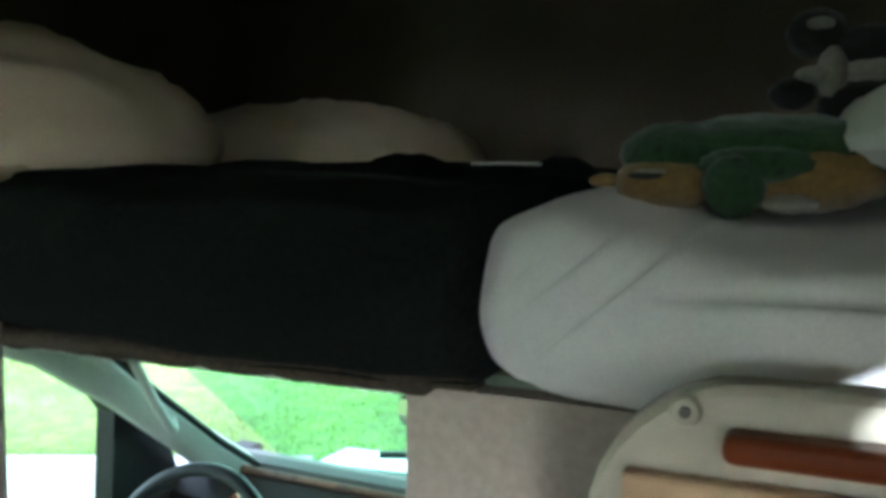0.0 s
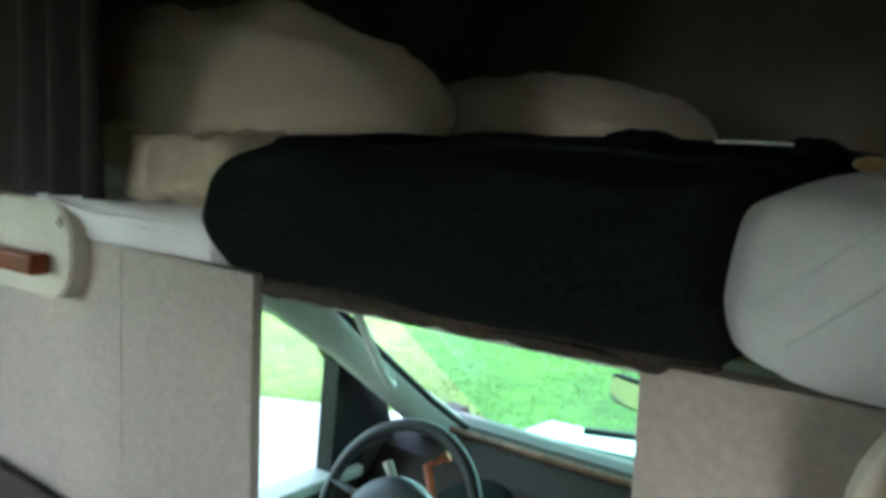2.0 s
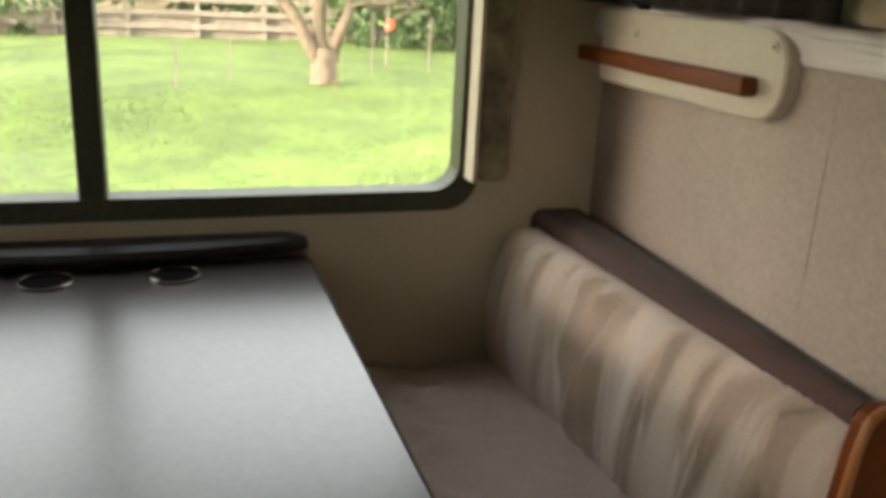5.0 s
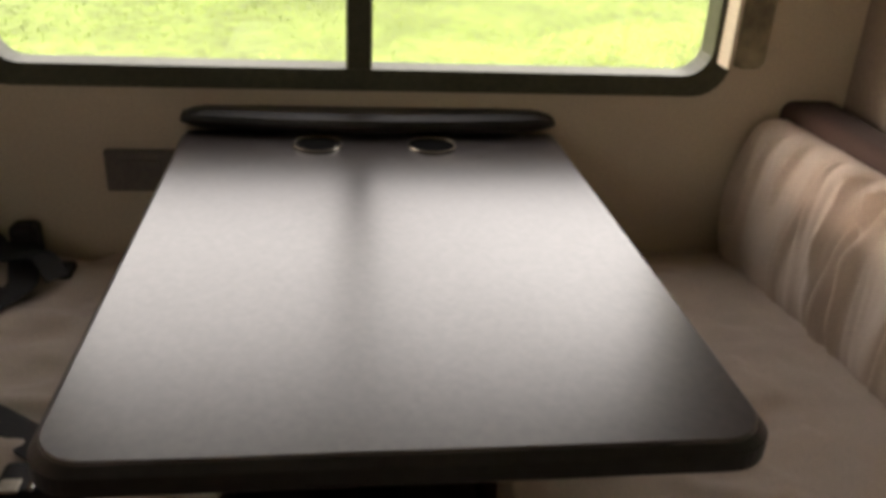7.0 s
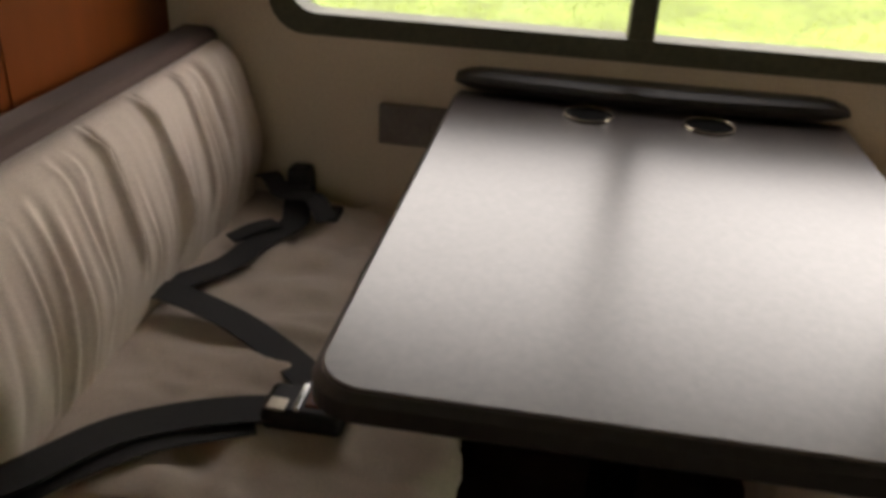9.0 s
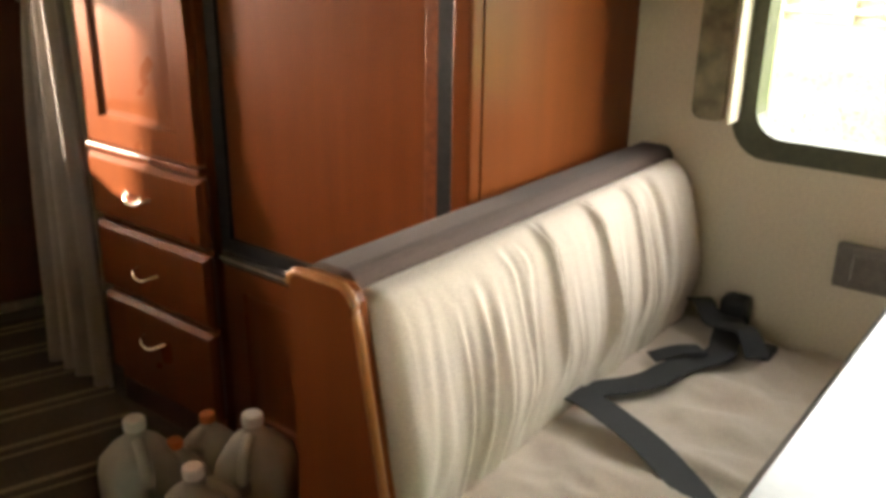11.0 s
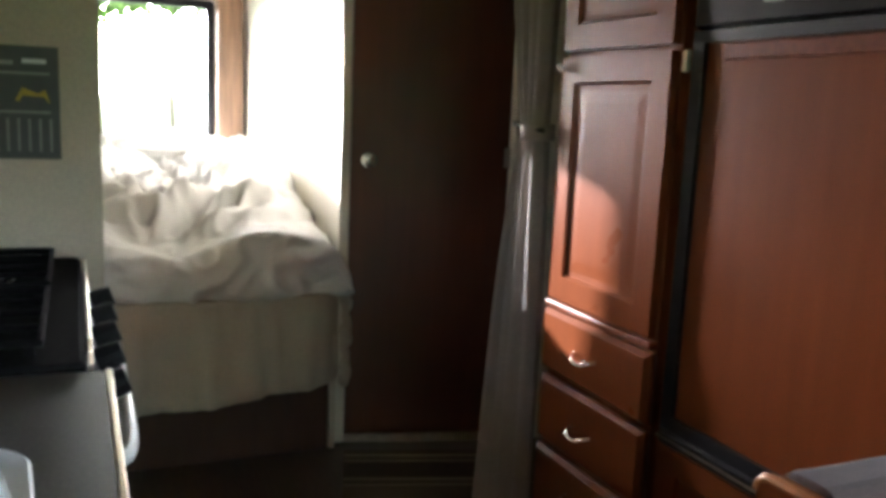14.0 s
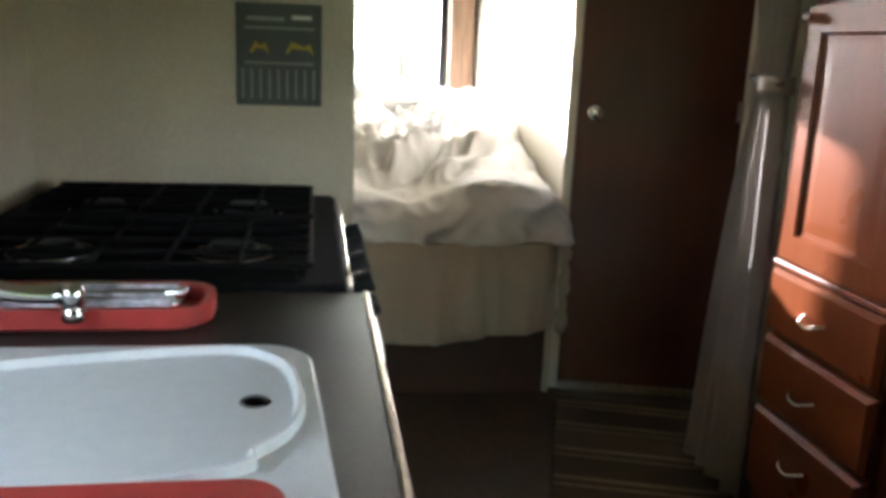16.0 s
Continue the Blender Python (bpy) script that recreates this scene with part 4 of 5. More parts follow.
bm = bmesh.new()
rings = []
for k in range(48):
    a = 2 * math.pi * k / 48
    rings.append([((R + 0.0145 * math.cos(b)) * math.cos(a), 0.0125 * math.sin(b), (R + 0.0145 * math.cos(b)) * math.sin(a)) for b in [2 * math.pi * i / 12 for i in range(12)]])
part("rim", on_wheel(weld(loft(rings + [rings[0]], cap=False))), LEATHER, wheel, smooth=True)
hub = [(0.105 * math.cos(a) * (1 + 0.12 * math.cos(2 * a)), 0.092 * math.sin(a) - 0.01) for a in [2 * math.pi * i / 36 for i in range(36)]]
hp = part("hub_pad", on_wheel(loft([[(u * s, y, v * s) for u, v in hub] for s, y in ((0.9, 0.03), (1, 0.015), (1, -0.012), (0.9, -0.028), (0.55, -0.036))])), HUBGREY, wheel, "slate grey airbag pad", smooth=True)
part("emblem", on_wheel(loft([[(0.022 * s * math.cos(a), y, 0.012 * s * math.sin(a)) for a in [2 * math.pi * i / 20 for i in range(20)]] for s, y in ((1, -0.033), (1, -0.039), (0.8, -0.040))])), CHROME, hp, "small oval metal badge")
for a in (8, 172, 235, 305):
    c, s = math.cos(radians(a)), math.sin(radians(a))
    part("spoke", on_wheel(tube([(0.075 * c, 0.0, 0.075 * s), (0.13 * c, 0.004, 0.13 * s), (R * c, 0.0, R * s)], [0.024, 0.017, 0.013], 8, flat=0.5)), LEATHER, wheel, smooth=True)
part("column", on_wheel(tube([(0, 0.02, 0), (0, 0.12, 0), (0, 0.30, 0)], [0.05, 0.055, 0.06], 14)), BLACK, wheel, "black steering column", smooth=True)
part("stalk", on_wheel(tube([(-0.04, 0.08, 0.02), (-0.10, 0.09, 0.07), (-0.13, 0.09, 0.10)], [0.008, 0.009, 0.012], 8)), material("worn_silver_stalk", (0.42, 0.36, 0.30), 0.4), wheel, "pale column stalk", smooth=True)
part("shift_lever", on_wheel(tube([(0.04, 0.08, 0.03), (-0.02, 0.085, 0.12), (0.02, 0.09, 0.155)], [0.008, 0.010, 0.012], 8)), ORANGE, wheel, "orange-brown tag on the column", smooth=True)
hood = thing("vehicle_bonnet", (-0.65, 3.0, 0.2), "white painted bonnet in front of the windscreen", "bonnet")
part("panel", loft([[(-1.50, y, z - 0.08), (-1.35, y, z), (-0.65, y, z + 0.03), (0.05, y, z), (0.20, y, z - 0.08), (0.20, y, z - 0.18), (-1.50, y, z - 0.18)] for y, z in ((2.42, 0.50), (2.6, 0.49), (2.85, 0.40), (3.1, 0.22), (3.2, -0.1))]), HOOD, hood, smooth=False)
for x in (-1.15, -0.55):
    part("wiper", tube([(x, 2.44, 0.545), (x + 0.25, 2.54, 0.545), (x + 0.55, 2.50, 0.545)], 0.012, 6), BLACK, hood, "black wiper arm")
part("cowl", box(-1.45, 0.2, 2.33, 2.41, 0.36, 0.505, 0.01), BLACK, hood, "black cowl grille")

# ---- refrigerator and pantry ----


def framed_door(parent, name, x, y0, y1, z0, z1, border, mat, label="", thick=0.02, raised=False):
    """A cabinet door facing +x, with a frame, an ogee step and a sunk panel."""
    d = part(name, ring([(y1, z1), (y0, z1), (y0, z0), (y1, z0)], [(y1 - border, z1 - border), (y0 + border, z1 - border), (y0 + border, z0 + border), (y1 - border, z0 + border)], "x", x - thick, x), mat, parent, label)
    q = border
    loops = []
    for k, dx in ((0, -0.001), (0.006, -0.008), (0.020, -0.009), (0.050, -0.003 if raised else -0.007)):
        loops.append([(x + dx, v, w) for v, w in ((y1 - q - k, z1 - q - k), (y0 + q + k, z1 - q - k), (y0 + q + k, z0 + q + k), (y1 - q - k, z0 + q + k))])
    sunk = loft(loops, cap=False)
    sunk.faces.new(list(sunk.verts)[-4:])
    part("panel", sunk, mat, d)
    return d


def pull(parent, x, y, z, w=0.085):
    pts = arc([(x - 0.004, y - w / 2, z + 0.008), (x + 0.014, y - w / 2 + 0.006, z + 0.005), (x + 0.024, y - w * 0.2, z - 0.004), (x + 0.026, y + w * 0.2, z - 0.004), (x + 0.014, y + w / 2 - 0.006, z + 0.005), (x - 0.004, y + w / 2, z + 0.008)], 4)
    return part("handle", tube(pts, [0.006 if i in (0, 1, len(pts) - 2, len(pts) - 1) else 0.0042 for i in range(len(pts))], 8), CHROME, parent, "curved chrome pull", smooth=True)


cab = thing("refrigerator_cabinet", (-1.5, -1.45, 0), "cherry wood cabinet surrounding the refrigerator", "cabinet")
part("side_panel", box(-1.798, -1.258, -1.13, -1.085, 0, 2.01), CHERRY, cab)
part("corner_post", box(-1.262, -1.228, -1.128, -1.088, 0, 2.01, 0.005), CHERRY, cab, "rounded cherry corner moulding")
part("rear_panel", box(-1.798, -1.265, -1.815, -1.795, 0, 2.01), CHERRY, cab)
part("toe_kick", box(-1.75, -1.30, -1.795, -1.13, 0, 0.08), DARKBOARD, cab)
part("back_filler", box(-1.79, -1.32, -1.79, -1.14, 1.60, 2.005), CHERRY, cab)
framed_door(cab, "lower_door", -1.250, -1.785, -1.135, 0.09, 0.515, 0.055, CHERRY, "cherry panelled lower door")
fr = thing("refrigerator", (-1.5, -1.45, 0.52), "built-in refrigerator with cherry wood door panel and black frame", "refrigerator")
part("body", box(-1.79, -1.285, -1.785, -1.14, 0.525, 1.59), BLACK, fr)
fd = part("door_frame", ring([(-1.135, 1.40), (-1.79, 1.40), (-1.79, 0.555), (-1.135, 0.555)], [(-1.170, 1.375), (-1.755, 1.375), (-1.755, 0.585), (-1.170, 0.585)], "x", -1.285, -1.246), BLACK, fr, "black plastic door frame")
part("door_panel", box(-1.28, -1.257, -1.756, -1.169, 0.584, 1.376), CHERRY, fd, "glossy cherry wood door panel")
for a in ((-1.257, -1.251, -1.70, -1.20, 1.340, 1.373), (-1.257, -1.251, -1.203, -1.172, 0.60, 1.36)):
    part("moulding", box(*a, 0.003), CHERRY_H, fd, "darker bevelled moulding")
part("lower_grille", prism([(-1.79, 0.522), (-1.135, 0.522), (-1.135, 0.553), (-1.79, 0.553)], "x", -1.28, -1.240, 0.006), GLOSSBLACK, fr, "black trim strip")
part("trim_line", box(-1.241, -1.237, -1.79, -1.135, 0.535, 0.540), METALEDGE, fr, "thin bright trim line")
ctl = part("control_panel", box(-1.285, -1.244, -1.79, -1.135, 1.405, 1.585, 0.006), GLOSSBLACK, fr, "black control panel")
for k in range(4):
    part("button", box(-1.246, -1.241, -1.60 + 0.09 * k, -1.55 + 0.09 * k, 1.44, 1.465, 0.003), GREYPLASTIC, ctl)
hinge = part("hinge", box(-1.244, -1.234, -1.806, -1.790, 1.318, 1.362, 0.003), METALEDGE, cab, "small pale hinge")
mon = thing("monitor_panel", (-1.39, -1.08, 1.35), "dark control box with lit green display on the side panel", "control panel")
bd = part("housing", box(-1.46, -1.30, -1.086, -1.045, 1.345, 1.46, 0.008), BLACK, mon)
for k in range(4):
    part("display_window", box(-1.45 + 0.036 * k, -1.425 + 0.036 * k, -1.047, -1.0435, 1.355, 1.371, 0.001), material("pale_green_display", (0.35, 0.5, 0.30), 0.3), bd, "pale green display")

pan = thing("pantry_cabinet", (-1.5, -2.03, 0), "tall cherry wood pantry with panelled doors and three drawers", "cabinet")
part("carcass", box(-1.795, -1.245, -2.275, -1.82, 0.0, 2.01), CHERRY, pan)
part("toe_kick", box(-1.246, -1.243, -2.27, -1.825, 0.0, 0.07), DARKBOARD, pan)
d1 = framed_door(pan, "door", -1.222, -2.262, -1.826, 0.745, 1.362, 0.062, CHERRY, "cherry panelled door")
d2 = framed_door(pan, "door", -1.222, -2.262, -1.826, 1.376, 1.99, 0.062, CHERRY, "cherry panelled upper door")
part("knob", lathe([(0.004, 0), (0.004, 0.0), (0.009, 0.006), (0.014, 0.014), (0.012, 0.022), (0.004, 0.026)], (0, 0, 0), 14), CHROME, d1, "round chrome knob", smooth=True).matrix_local = Matrix.Translation((-1.222, -2.243, 1.335)) @ Matrix.Rotation(radians(90), 4, "Y")
for z0, z1, zp in ((0.550, 0.715, 0.628), (0.355, 0.535, 0.436), (0.115, 0.340, 0.253)):
    dr = part("drawer_front", prism([(-2.262, z0), (-1.806, z0), (-1.806, z1), (-2.262, z1)], "x", -1.245, -1.210, 0.012), CHERRY, pan)
    pull(dr, -1.210, -2.045, zp)
part("ledge", box(-1.246, -1.216, -2.265, -1.812, 0.722, 0.738, 0.004), CHERRY_H, pan, "cherry ledge above the drawers")

# ---- privacy curtain, bathroom door ----
pc = thing("privacy_curtain", (-1.2, -2.4, 0), "taupe privacy curtain gathered by a tie beside the pantry", "curtain")
part("cloth", curtain_mesh(-1.215, -2.60, -2.30, 0.03, 1.98, 4, 0.034, pinch=(1.17, 0.26, -2.37), seed=6), DRAPE, pc, smooth=True)
part("tie", weld(loft([[(-1.218 + 0.045 * math.cos(a), -2.36 + 0.05 * math.sin(a), 1.17 + h) for a in [2 * math.pi * i / 20 for i in range(20)]] for h in (-0.022, -0.01, 0.01, 0.022)])), DRAPE, pc, "fabric tie band", smooth=True)
part("hook", tube(arc([(-1.20, -2.30, 1.175), (-1.185, -2.38, 1.18), (-1.20, -2.46, 1.19), (-1.22, -2.50, 1.185)], 5), 0.006, 8), BLACK, pc, "black tie-back hook", smooth=True)
part("track", box(-1.21, -1.16, -3.0, -2.28, 1.985, 2.015, 0.004), CREAM, pc, "cream ceiling track")
bath = thing("bathroom_door", (-1.22, -3.13, 0), "dark brown veneer bathroom door, closed, with round knob", "door", kind="structure")
u = Vector((-1.52 - -0.955, -3.055 - -3.195, 0)).normalized()
nrm = Vector((-u.y, u.x, 0))
if nrm.y < 0:
    nrm = -nrm
A = Vector((-0.955, -3.195, 0))


def slab(a, b, z0, z1, t0, t1, bevel=0.0):
    return loft([[A + u * p + nrm * q + Vector((0, 0, z)) for p, q in ((a, t0), (b, t0), (b, t1), (a, t1))] for z in (z0, z1)])


leaf = part("door_leaf", slab(0.0, 0.585, 0.03, 1.99, -0.03, 0.0), DOORWOOD, bath)
part("jamb", slab(-0.035, -0.003, 0.0, 2.01, -0.035, 0.008), WHITEWALL, bath, "cream door jamb")
part("threshold", slab(0.0, 0.585, 0.0, 0.028, -0.03, 0.012), METALEDGE, bath, "metal threshold strip")
kp = A + u * 0.060 + Vector((0, 0, 1.035))
kn = lathe([(0.026, 0), (0.026, 0.006), (0.011, 0.010), (0.011, 0.030), (0.024, 0.040), (0.029, 0.052), (0.025, 0.066), (0.008, 0.070)], (0, 0, 0), 20)
bmesh.ops.transform(kn, matrix=Matrix.Translation(kp) @ nrm.to_track_quat("Z", "Y").to_matrix().to_4x4(), verts=kn.verts[:])
part("knob", kn, CHROME, leaf, "round polished door knob", smooth=True)
part("latch", slab(0.545, 0.565, 1.02, 1.09, 0.0, 0.012), METALEDGE, leaf, "small metal catch")
part("wall_above", slab(-0.035, 0.60, 1.99, 2.02, -0.03, 0.0), WHITEWALL, bath)

# ---- rear bed ----
bed = thing("corner_bed", (-0.2, -4.1, 0), "unmade corner bed on a dark wooden base", "bed")
part("base", box(-0.885, 0.50, -5.08, -3.16, 0.0, 0.40), DARKBOARD, bed, "dark brown wooden bed base")
part("corner_trim", box(-0.908, -0.884, -3.172, -3.148, 0.0, 0.42, 0.004), WALL, bed, "cream corner trim strip")
part("mattress", cushion(-0.905, 0.50, -5.08, -3.14, 0.40, 0.56, 0.05, seed=41), SPREAD, bed, smooth=True)
sp = thing("bedspread", (-0.4, -3.1, 0.3), "beige-green bedspread hanging over the foot of the bed", "bedspread")
rings = []
nx = 90
for i in range(nx + 1):
    t = i / nx
    x = 0.45 - 1.40 * t
    hem = 0.185 + 0.075 * t ** 2 + 0.012 * fold((x * 5, 0, 0), 1, 3)
    pts = arc([Vector((0, -3.6, 0.575)), Vector((0, -3.16, 0.575)), Vector((0, -3.105, 0.55)), Vector((0, -3.095, 0.42)), Vector((0, -3.088, hem))], 6)
    row = []
    for k, p in enumerate(pts):
        h = k / (len(pts) - 1)
        w = (0.035 * fold((x * 8, h, 0), 1, 8) + 0.018 * fold((x * 22, h * 2, 4), 1, 9)) * max(0, h - 0.3) * 2
        e = max(0, t - 0.9) / 0.1
        row.append((x + 0.02 * e * h, p.y + w - 0.12 * e ** 2 * (h > 0.3), p.z))
    rings.append(row + [(q[0], q[1] - 0.006, q[2] - 0.002) for q in row[::-1]])
part("cloth", loft(rings), SPREAD, sp, smooth=True)
part("fringe", tube([(-0.952 + 0.004 * math.sin(i * 1.7), -3.20 + 0.004 * math.sin(i * 2.3), 0.62 - 0.40 * i / 24) for i in range(25)], [0.016 + 0.010 * abs(math.sin(i * 0.37)) for i in range(25)], 8), SPREAD, sp, "beige gathered edge at the corner", smooth=True)


dv = thing("duvet", (-0.3, -4.0, 0.56), "crumpled ivory duvet heaped on the bed", "duvet")
n1, n2 = 170, 190
rows = []
for i in range(n1 + 1):
    s = i / n1
    row = []
    for j in range(n2 + 1):
        t = j / n2
        x = -0.945 + 1.44 * t
        lobe = 0.5 + 0.5 * math.sin(8.2 * x + 1.1 + 1.2 * fold((x, 0, 2), 2.0, 4))
        roll = 0.075 + 0.045 * lobe
        if s < 0.16:
            a = math.pi * (s / 0.16 - 0.42)
            y = -3.175 + roll * 0.85 * math.cos(a) + 0.012 * lobe
            z = 0.562 + roll * (0.97 + math.sin(a))
            rise = 0.0
        else:
            q = (s - 0.16) / 0.84
            y = -3.175 - 0.03 - 1.55 * q
            z = 0.562 + roll * 1.95
            rise = min(1.0, q * 5)
        q = max(0.0, (s - 0.16) / 0.84)
        wx, wy = x + 0.10 * fold((x, y, 0), 2.2, 1), y + 0.10 * fold((x, y, 5), 2.2, 2)
        along, across = wx * 0.80 + wy * 0.60, -wx * 0.60 + wy * 0.80
        h = 0.15 * q + 0.05 * math.sin(math.pi * min(1, q * 1.3)) + 0.11 * fold((wx, wy, 0), 3.0, 5)
        h += 0.16 * (0.30 - abs(fold((along * 2.0, across * 4.6, 0), 1.0, 12))) + 0.17 * (0.25 - abs(fold((along * 4.4, across * 8.5, 4), 1.0, 20))) + 0.075 * (0.25 - abs(fold((along * 9, across * 16, 8), 1.0, 26)))
        crumple = 0.085 * (0.25 - abs(fold((x * 5.5, z * 7, y * 3), 1.0, 30))) + 0.045 * (0.25 - abs(fold((x * 12, z * 14, 1), 1.0, 34))) + 0.04 * fold((x * 3.5, z * 4, 1), 1.0, 38)
        side = math.sqrt(max(0.0, 1 - (1 - min(1, t / 0.07, (1 - t) / 0.05)) ** 2))
        z = 0.565 + (z - 0.565) * (0.25 + 0.75 * side)
        row.append((x + 0.015 * fold((x, y, 3), 5, 7), y + crumple * (1 - rise), z + max(-0.05, h) * rise * (0.4 + 0.6 * side)))
    rows.append(row)
part("cover", loft(rows, closed=False), DUVET, dv, smooth=True)
tagged(part("pillow", pillow_mesh((-0.45, -4.83, 0.87), (0.80, 0.44, 0.30), 0.05, 0.5, 51), DUVET, smooth=True), "ivory pillow propped under the rear window", "pillow", "bed pillows")
tagged(part("pillow", pillow_mesh((-0.76, -4.45, 0.86), (0.42, 0.62, 0.30), 0.2, 0.2, 57), DUVET, smooth=True), "ivory pillow against the bedroom partition", "pillow", "bed pillows")
tagged(part("pillow", pillow_mesh((0.18, -4.80, 0.86), (0.66, 0.46, 0.28), -0.1, 0.3, 61), DUVET, smooth=True), "ivory pillow beside the rear window", "pillow", "bed pillows")
bt = thing("window_trim", (-0.83, -5.07, 1.3), "brown wooden side board beside the rear window", "trim", kind="structure")
part("board", box(-0.905, -0.772, -5.098, -4.985, 0.95, 1.78, 0.006), TRIMWOOD, bt)

# ---- floor mat ----
mat = thing("floor_mat", (-1.0, -2.6, 0), "brown runner mat with tan stripes on the aisle floor", "mat")


def laid(bm):
    bmesh.ops.transform(bm, matrix=Matrix.Translation((-0.925, -3.10, 0)) @ Matrix.Rotation(radians(-17), 4, "Z"), verts=bm.verts[:])
    return bm


part("mat", laid(box(-0.53, 0.0, 0.0, 1.15, 0.001, 0.010, 0.003)), MATCLOTH, mat)
for k in range(12):
    y = 0.05 + 0.19 * (k // 2) + 0.045 * (k % 2)
    w = 0.010 if k % 2 else 0.016
    part("stripe", laid(box(-0.525, -0.005, y - w / 2, y + w / 2, 0.008, 0.0125, 0.001)), MATSTRIPE, mat)

# ---- kitchen ----
kit = thing("kitchen_base_cabinet", (0.2, -1.2, 0), "dark wooden base cabinet under the counter", "cabinet")
part("carcass", box(-0.06, 0.515, -1.385, -0.34, 0.07, 0.862), DARKBOARD, kit)
part("toe_kick", box(-0.02, 0.515, -1.385, -0.34, 0.0, 0.07), BLACK, kit)
for k in range(2):
    y = -1.37 + 0.52 * k
    dd = part("door", box(-0.082, -0.06, y, y + 0.50, 0.10, 0.68, 0.008), CHERRY, kit, "cherry door")
    part("drawer_front", box(-0.082, -0.06, y, y + 0.50, 0.70, 0.85, 0.008), CHERRY, kit)
ctr = thing("countertop", (0.2, -1.2, 0.87), "charcoal laminate countertop with bright metal edge", "countertop")
part("slab", box(-0.108, 0.515, -1.385, -0.335, 0.866, 0.905, 0.004), COUNTER, ctr)
part("edge_strip", box(-0.114, -0.106, -1.385, -0.335, 0.868, 0.9065, 0.002), METALEDGE, ctr, "bright metal edge strip")
sink = thing("sink", (0.2, -0.85, 0.905), "white plastic kitchen sink with moulded cover", "sink")


edge = arc([(0.40, -1.06, 0), (0.25, -1.087, 0), (0.155, -1.108, 0), (0.045, -1.122, 0), (-0.006, -1.088, 0), (-0.024, -1.025, 0), (-0.026, -0.967, 0), (-0.014, -0.924, 0), (0.007, -0.896, 0), (0.013, -0.874, 0), (0.10, -0.85, 0), (0.25, -0.845, 0), (0.40, -0.85, 0)], 4)
near = arc([(0.40, -0.83, 0), (0.10, -0.83, 0), (0.02, -0.835, 0), (-0.015, -0.80, 0), (-0.02, -0.70, 0), (0.0, -0.58, 0), (0.15, -0.56, 0), (0.40, -0.57, 0)], 5)
part("rim", prism([(a - (0.07 * (b + 1.10) if a < 0.1 else 0.0) + (0.012 if a < 0.1 else 0.0), b) for a, b in rounded(-0.052, 0.44, -1.155, -0.52, 0.05, 8)], "z", 0.9052, 0.915, 0.003), WHITEPLASTIC, sink)


def well(line, name, label):
    c = sum(line, Vector()) / len(line)
    bm = loft([[(c.x + (p.x - c.x) * k, c.y + (p.y - c.y) * k, z) for p in line] for k, z in ((1.05, 0.9145), (1.035, 0.924), (1.0, 0.925), (0.975, 0.9175), (0.96, 0.9165))])
    return part(name, bm, WHITEPLASTIC, sink, label, smooth=False)


lid = well(edge, "cover", "white moulded sink cover with finger hole")
well(near, "basin_edge", "moulded white basin edge")
# no hole is cut; the disc's dark colour paints the shade inside
part("finger_hole", lathe([(0.001, 0.9166), (0.011, 0.9166), (0.0125, 0.918), (0.014, 0.9166)], (0.011, -0.998, 0), 24), material("shaded_hole", (0.12, 0.11, 0.10), 0.7), lid, "round finger hole, a flat disc in shade colour")
tagged(part("dish_cloth", prism(rounded(-0.022, 0.36, -0.833, -0.60, 0.03, 6), "z", 0.9255, 0.932, 0.002), REDPLASTIC), "red folded dish cloth in the sink", "dish cloth")
fau = thing("faucet", (0.42, -1.2, 0.905), "chrome kitchen faucet with a curved spout", "faucet")
part("base", lathe([(0.030, 0.905), (0.030, 0.915), (0.022, 0.925), (0.020, 0.97)], (0.44, -1.12, 0), 18), CHROME, fau, smooth=True)
part("spout", tube(arc([(0.44, -1.12, 0.96), (0.42, -1.13, 1.02), (0.36, -1.15, 1.015), (0.28, -1.18, 0.968), (0.225, -1.20, 0.955)], 5), [0.010] * 21, 12), CHROME, fau, smooth=True)
part("nozzle", lathe([(0.010, 0.925), (0.013, 0.929), (0.013, 0.938), (0.0115, 0.940), (0.0115, 0.945), (0.013, 0.947), (0.013, 0.960), (0.009, 0.967)], (0.215, -1.203, 0), 14), CHROME, fau, "ribbed chrome nozzle", smooth=True)
tray = thing("utensil_tray", (0.25, -1.27, 0.905), "red plastic tray holding clear-handled cutlery", "tray")
tb = rounded(0.075, 0.49, -1.335, -1.215, 0.045, 8)
ti = rounded(0.085, 0.48, -1.325, -1.225, 0.040, 8)
part("tray", loft([[(a, b, z) for a, b in o] for o, z in ((ti, 0.906), (tb, 0.912), (tb, 0.934), (ti, 0.934), (rounded(0.09, 0.475, -1.32, -1.23, 0.038, 8), 0.916))]), REDPLASTIC, tray)
CUT = material("pale_clear_handles", (0.55, 0.52, 0.60), 0.15, grain=40, vary=0.4, bump=0.05)
for k in range(9):
    y = -1.312 + 0.0095 * k
    part("cutlery", tube([(0.11 + 0.01 * (k % 3), y, 0.928 + 0.006 * (k % 2)), (0.22, y + 0.004 * (k % 4 - 1.5), 0.934), (0.34 + 0.02 * (k % 4), y + 0.01 * (k % 3 - 1), 0.930)], [0.006, 0.005, 0.003], 6), CUT if k % 3 else CHROME, tray, smooth=True)
stove = thing("gas_stove", (0.2, -1.74, 0), "black gas cooktop and oven beside the counter", "stove")
part("body", box(-0.06, 0.515, -2.10, -1.39, 0.05, 0.86), BLACK, stove)
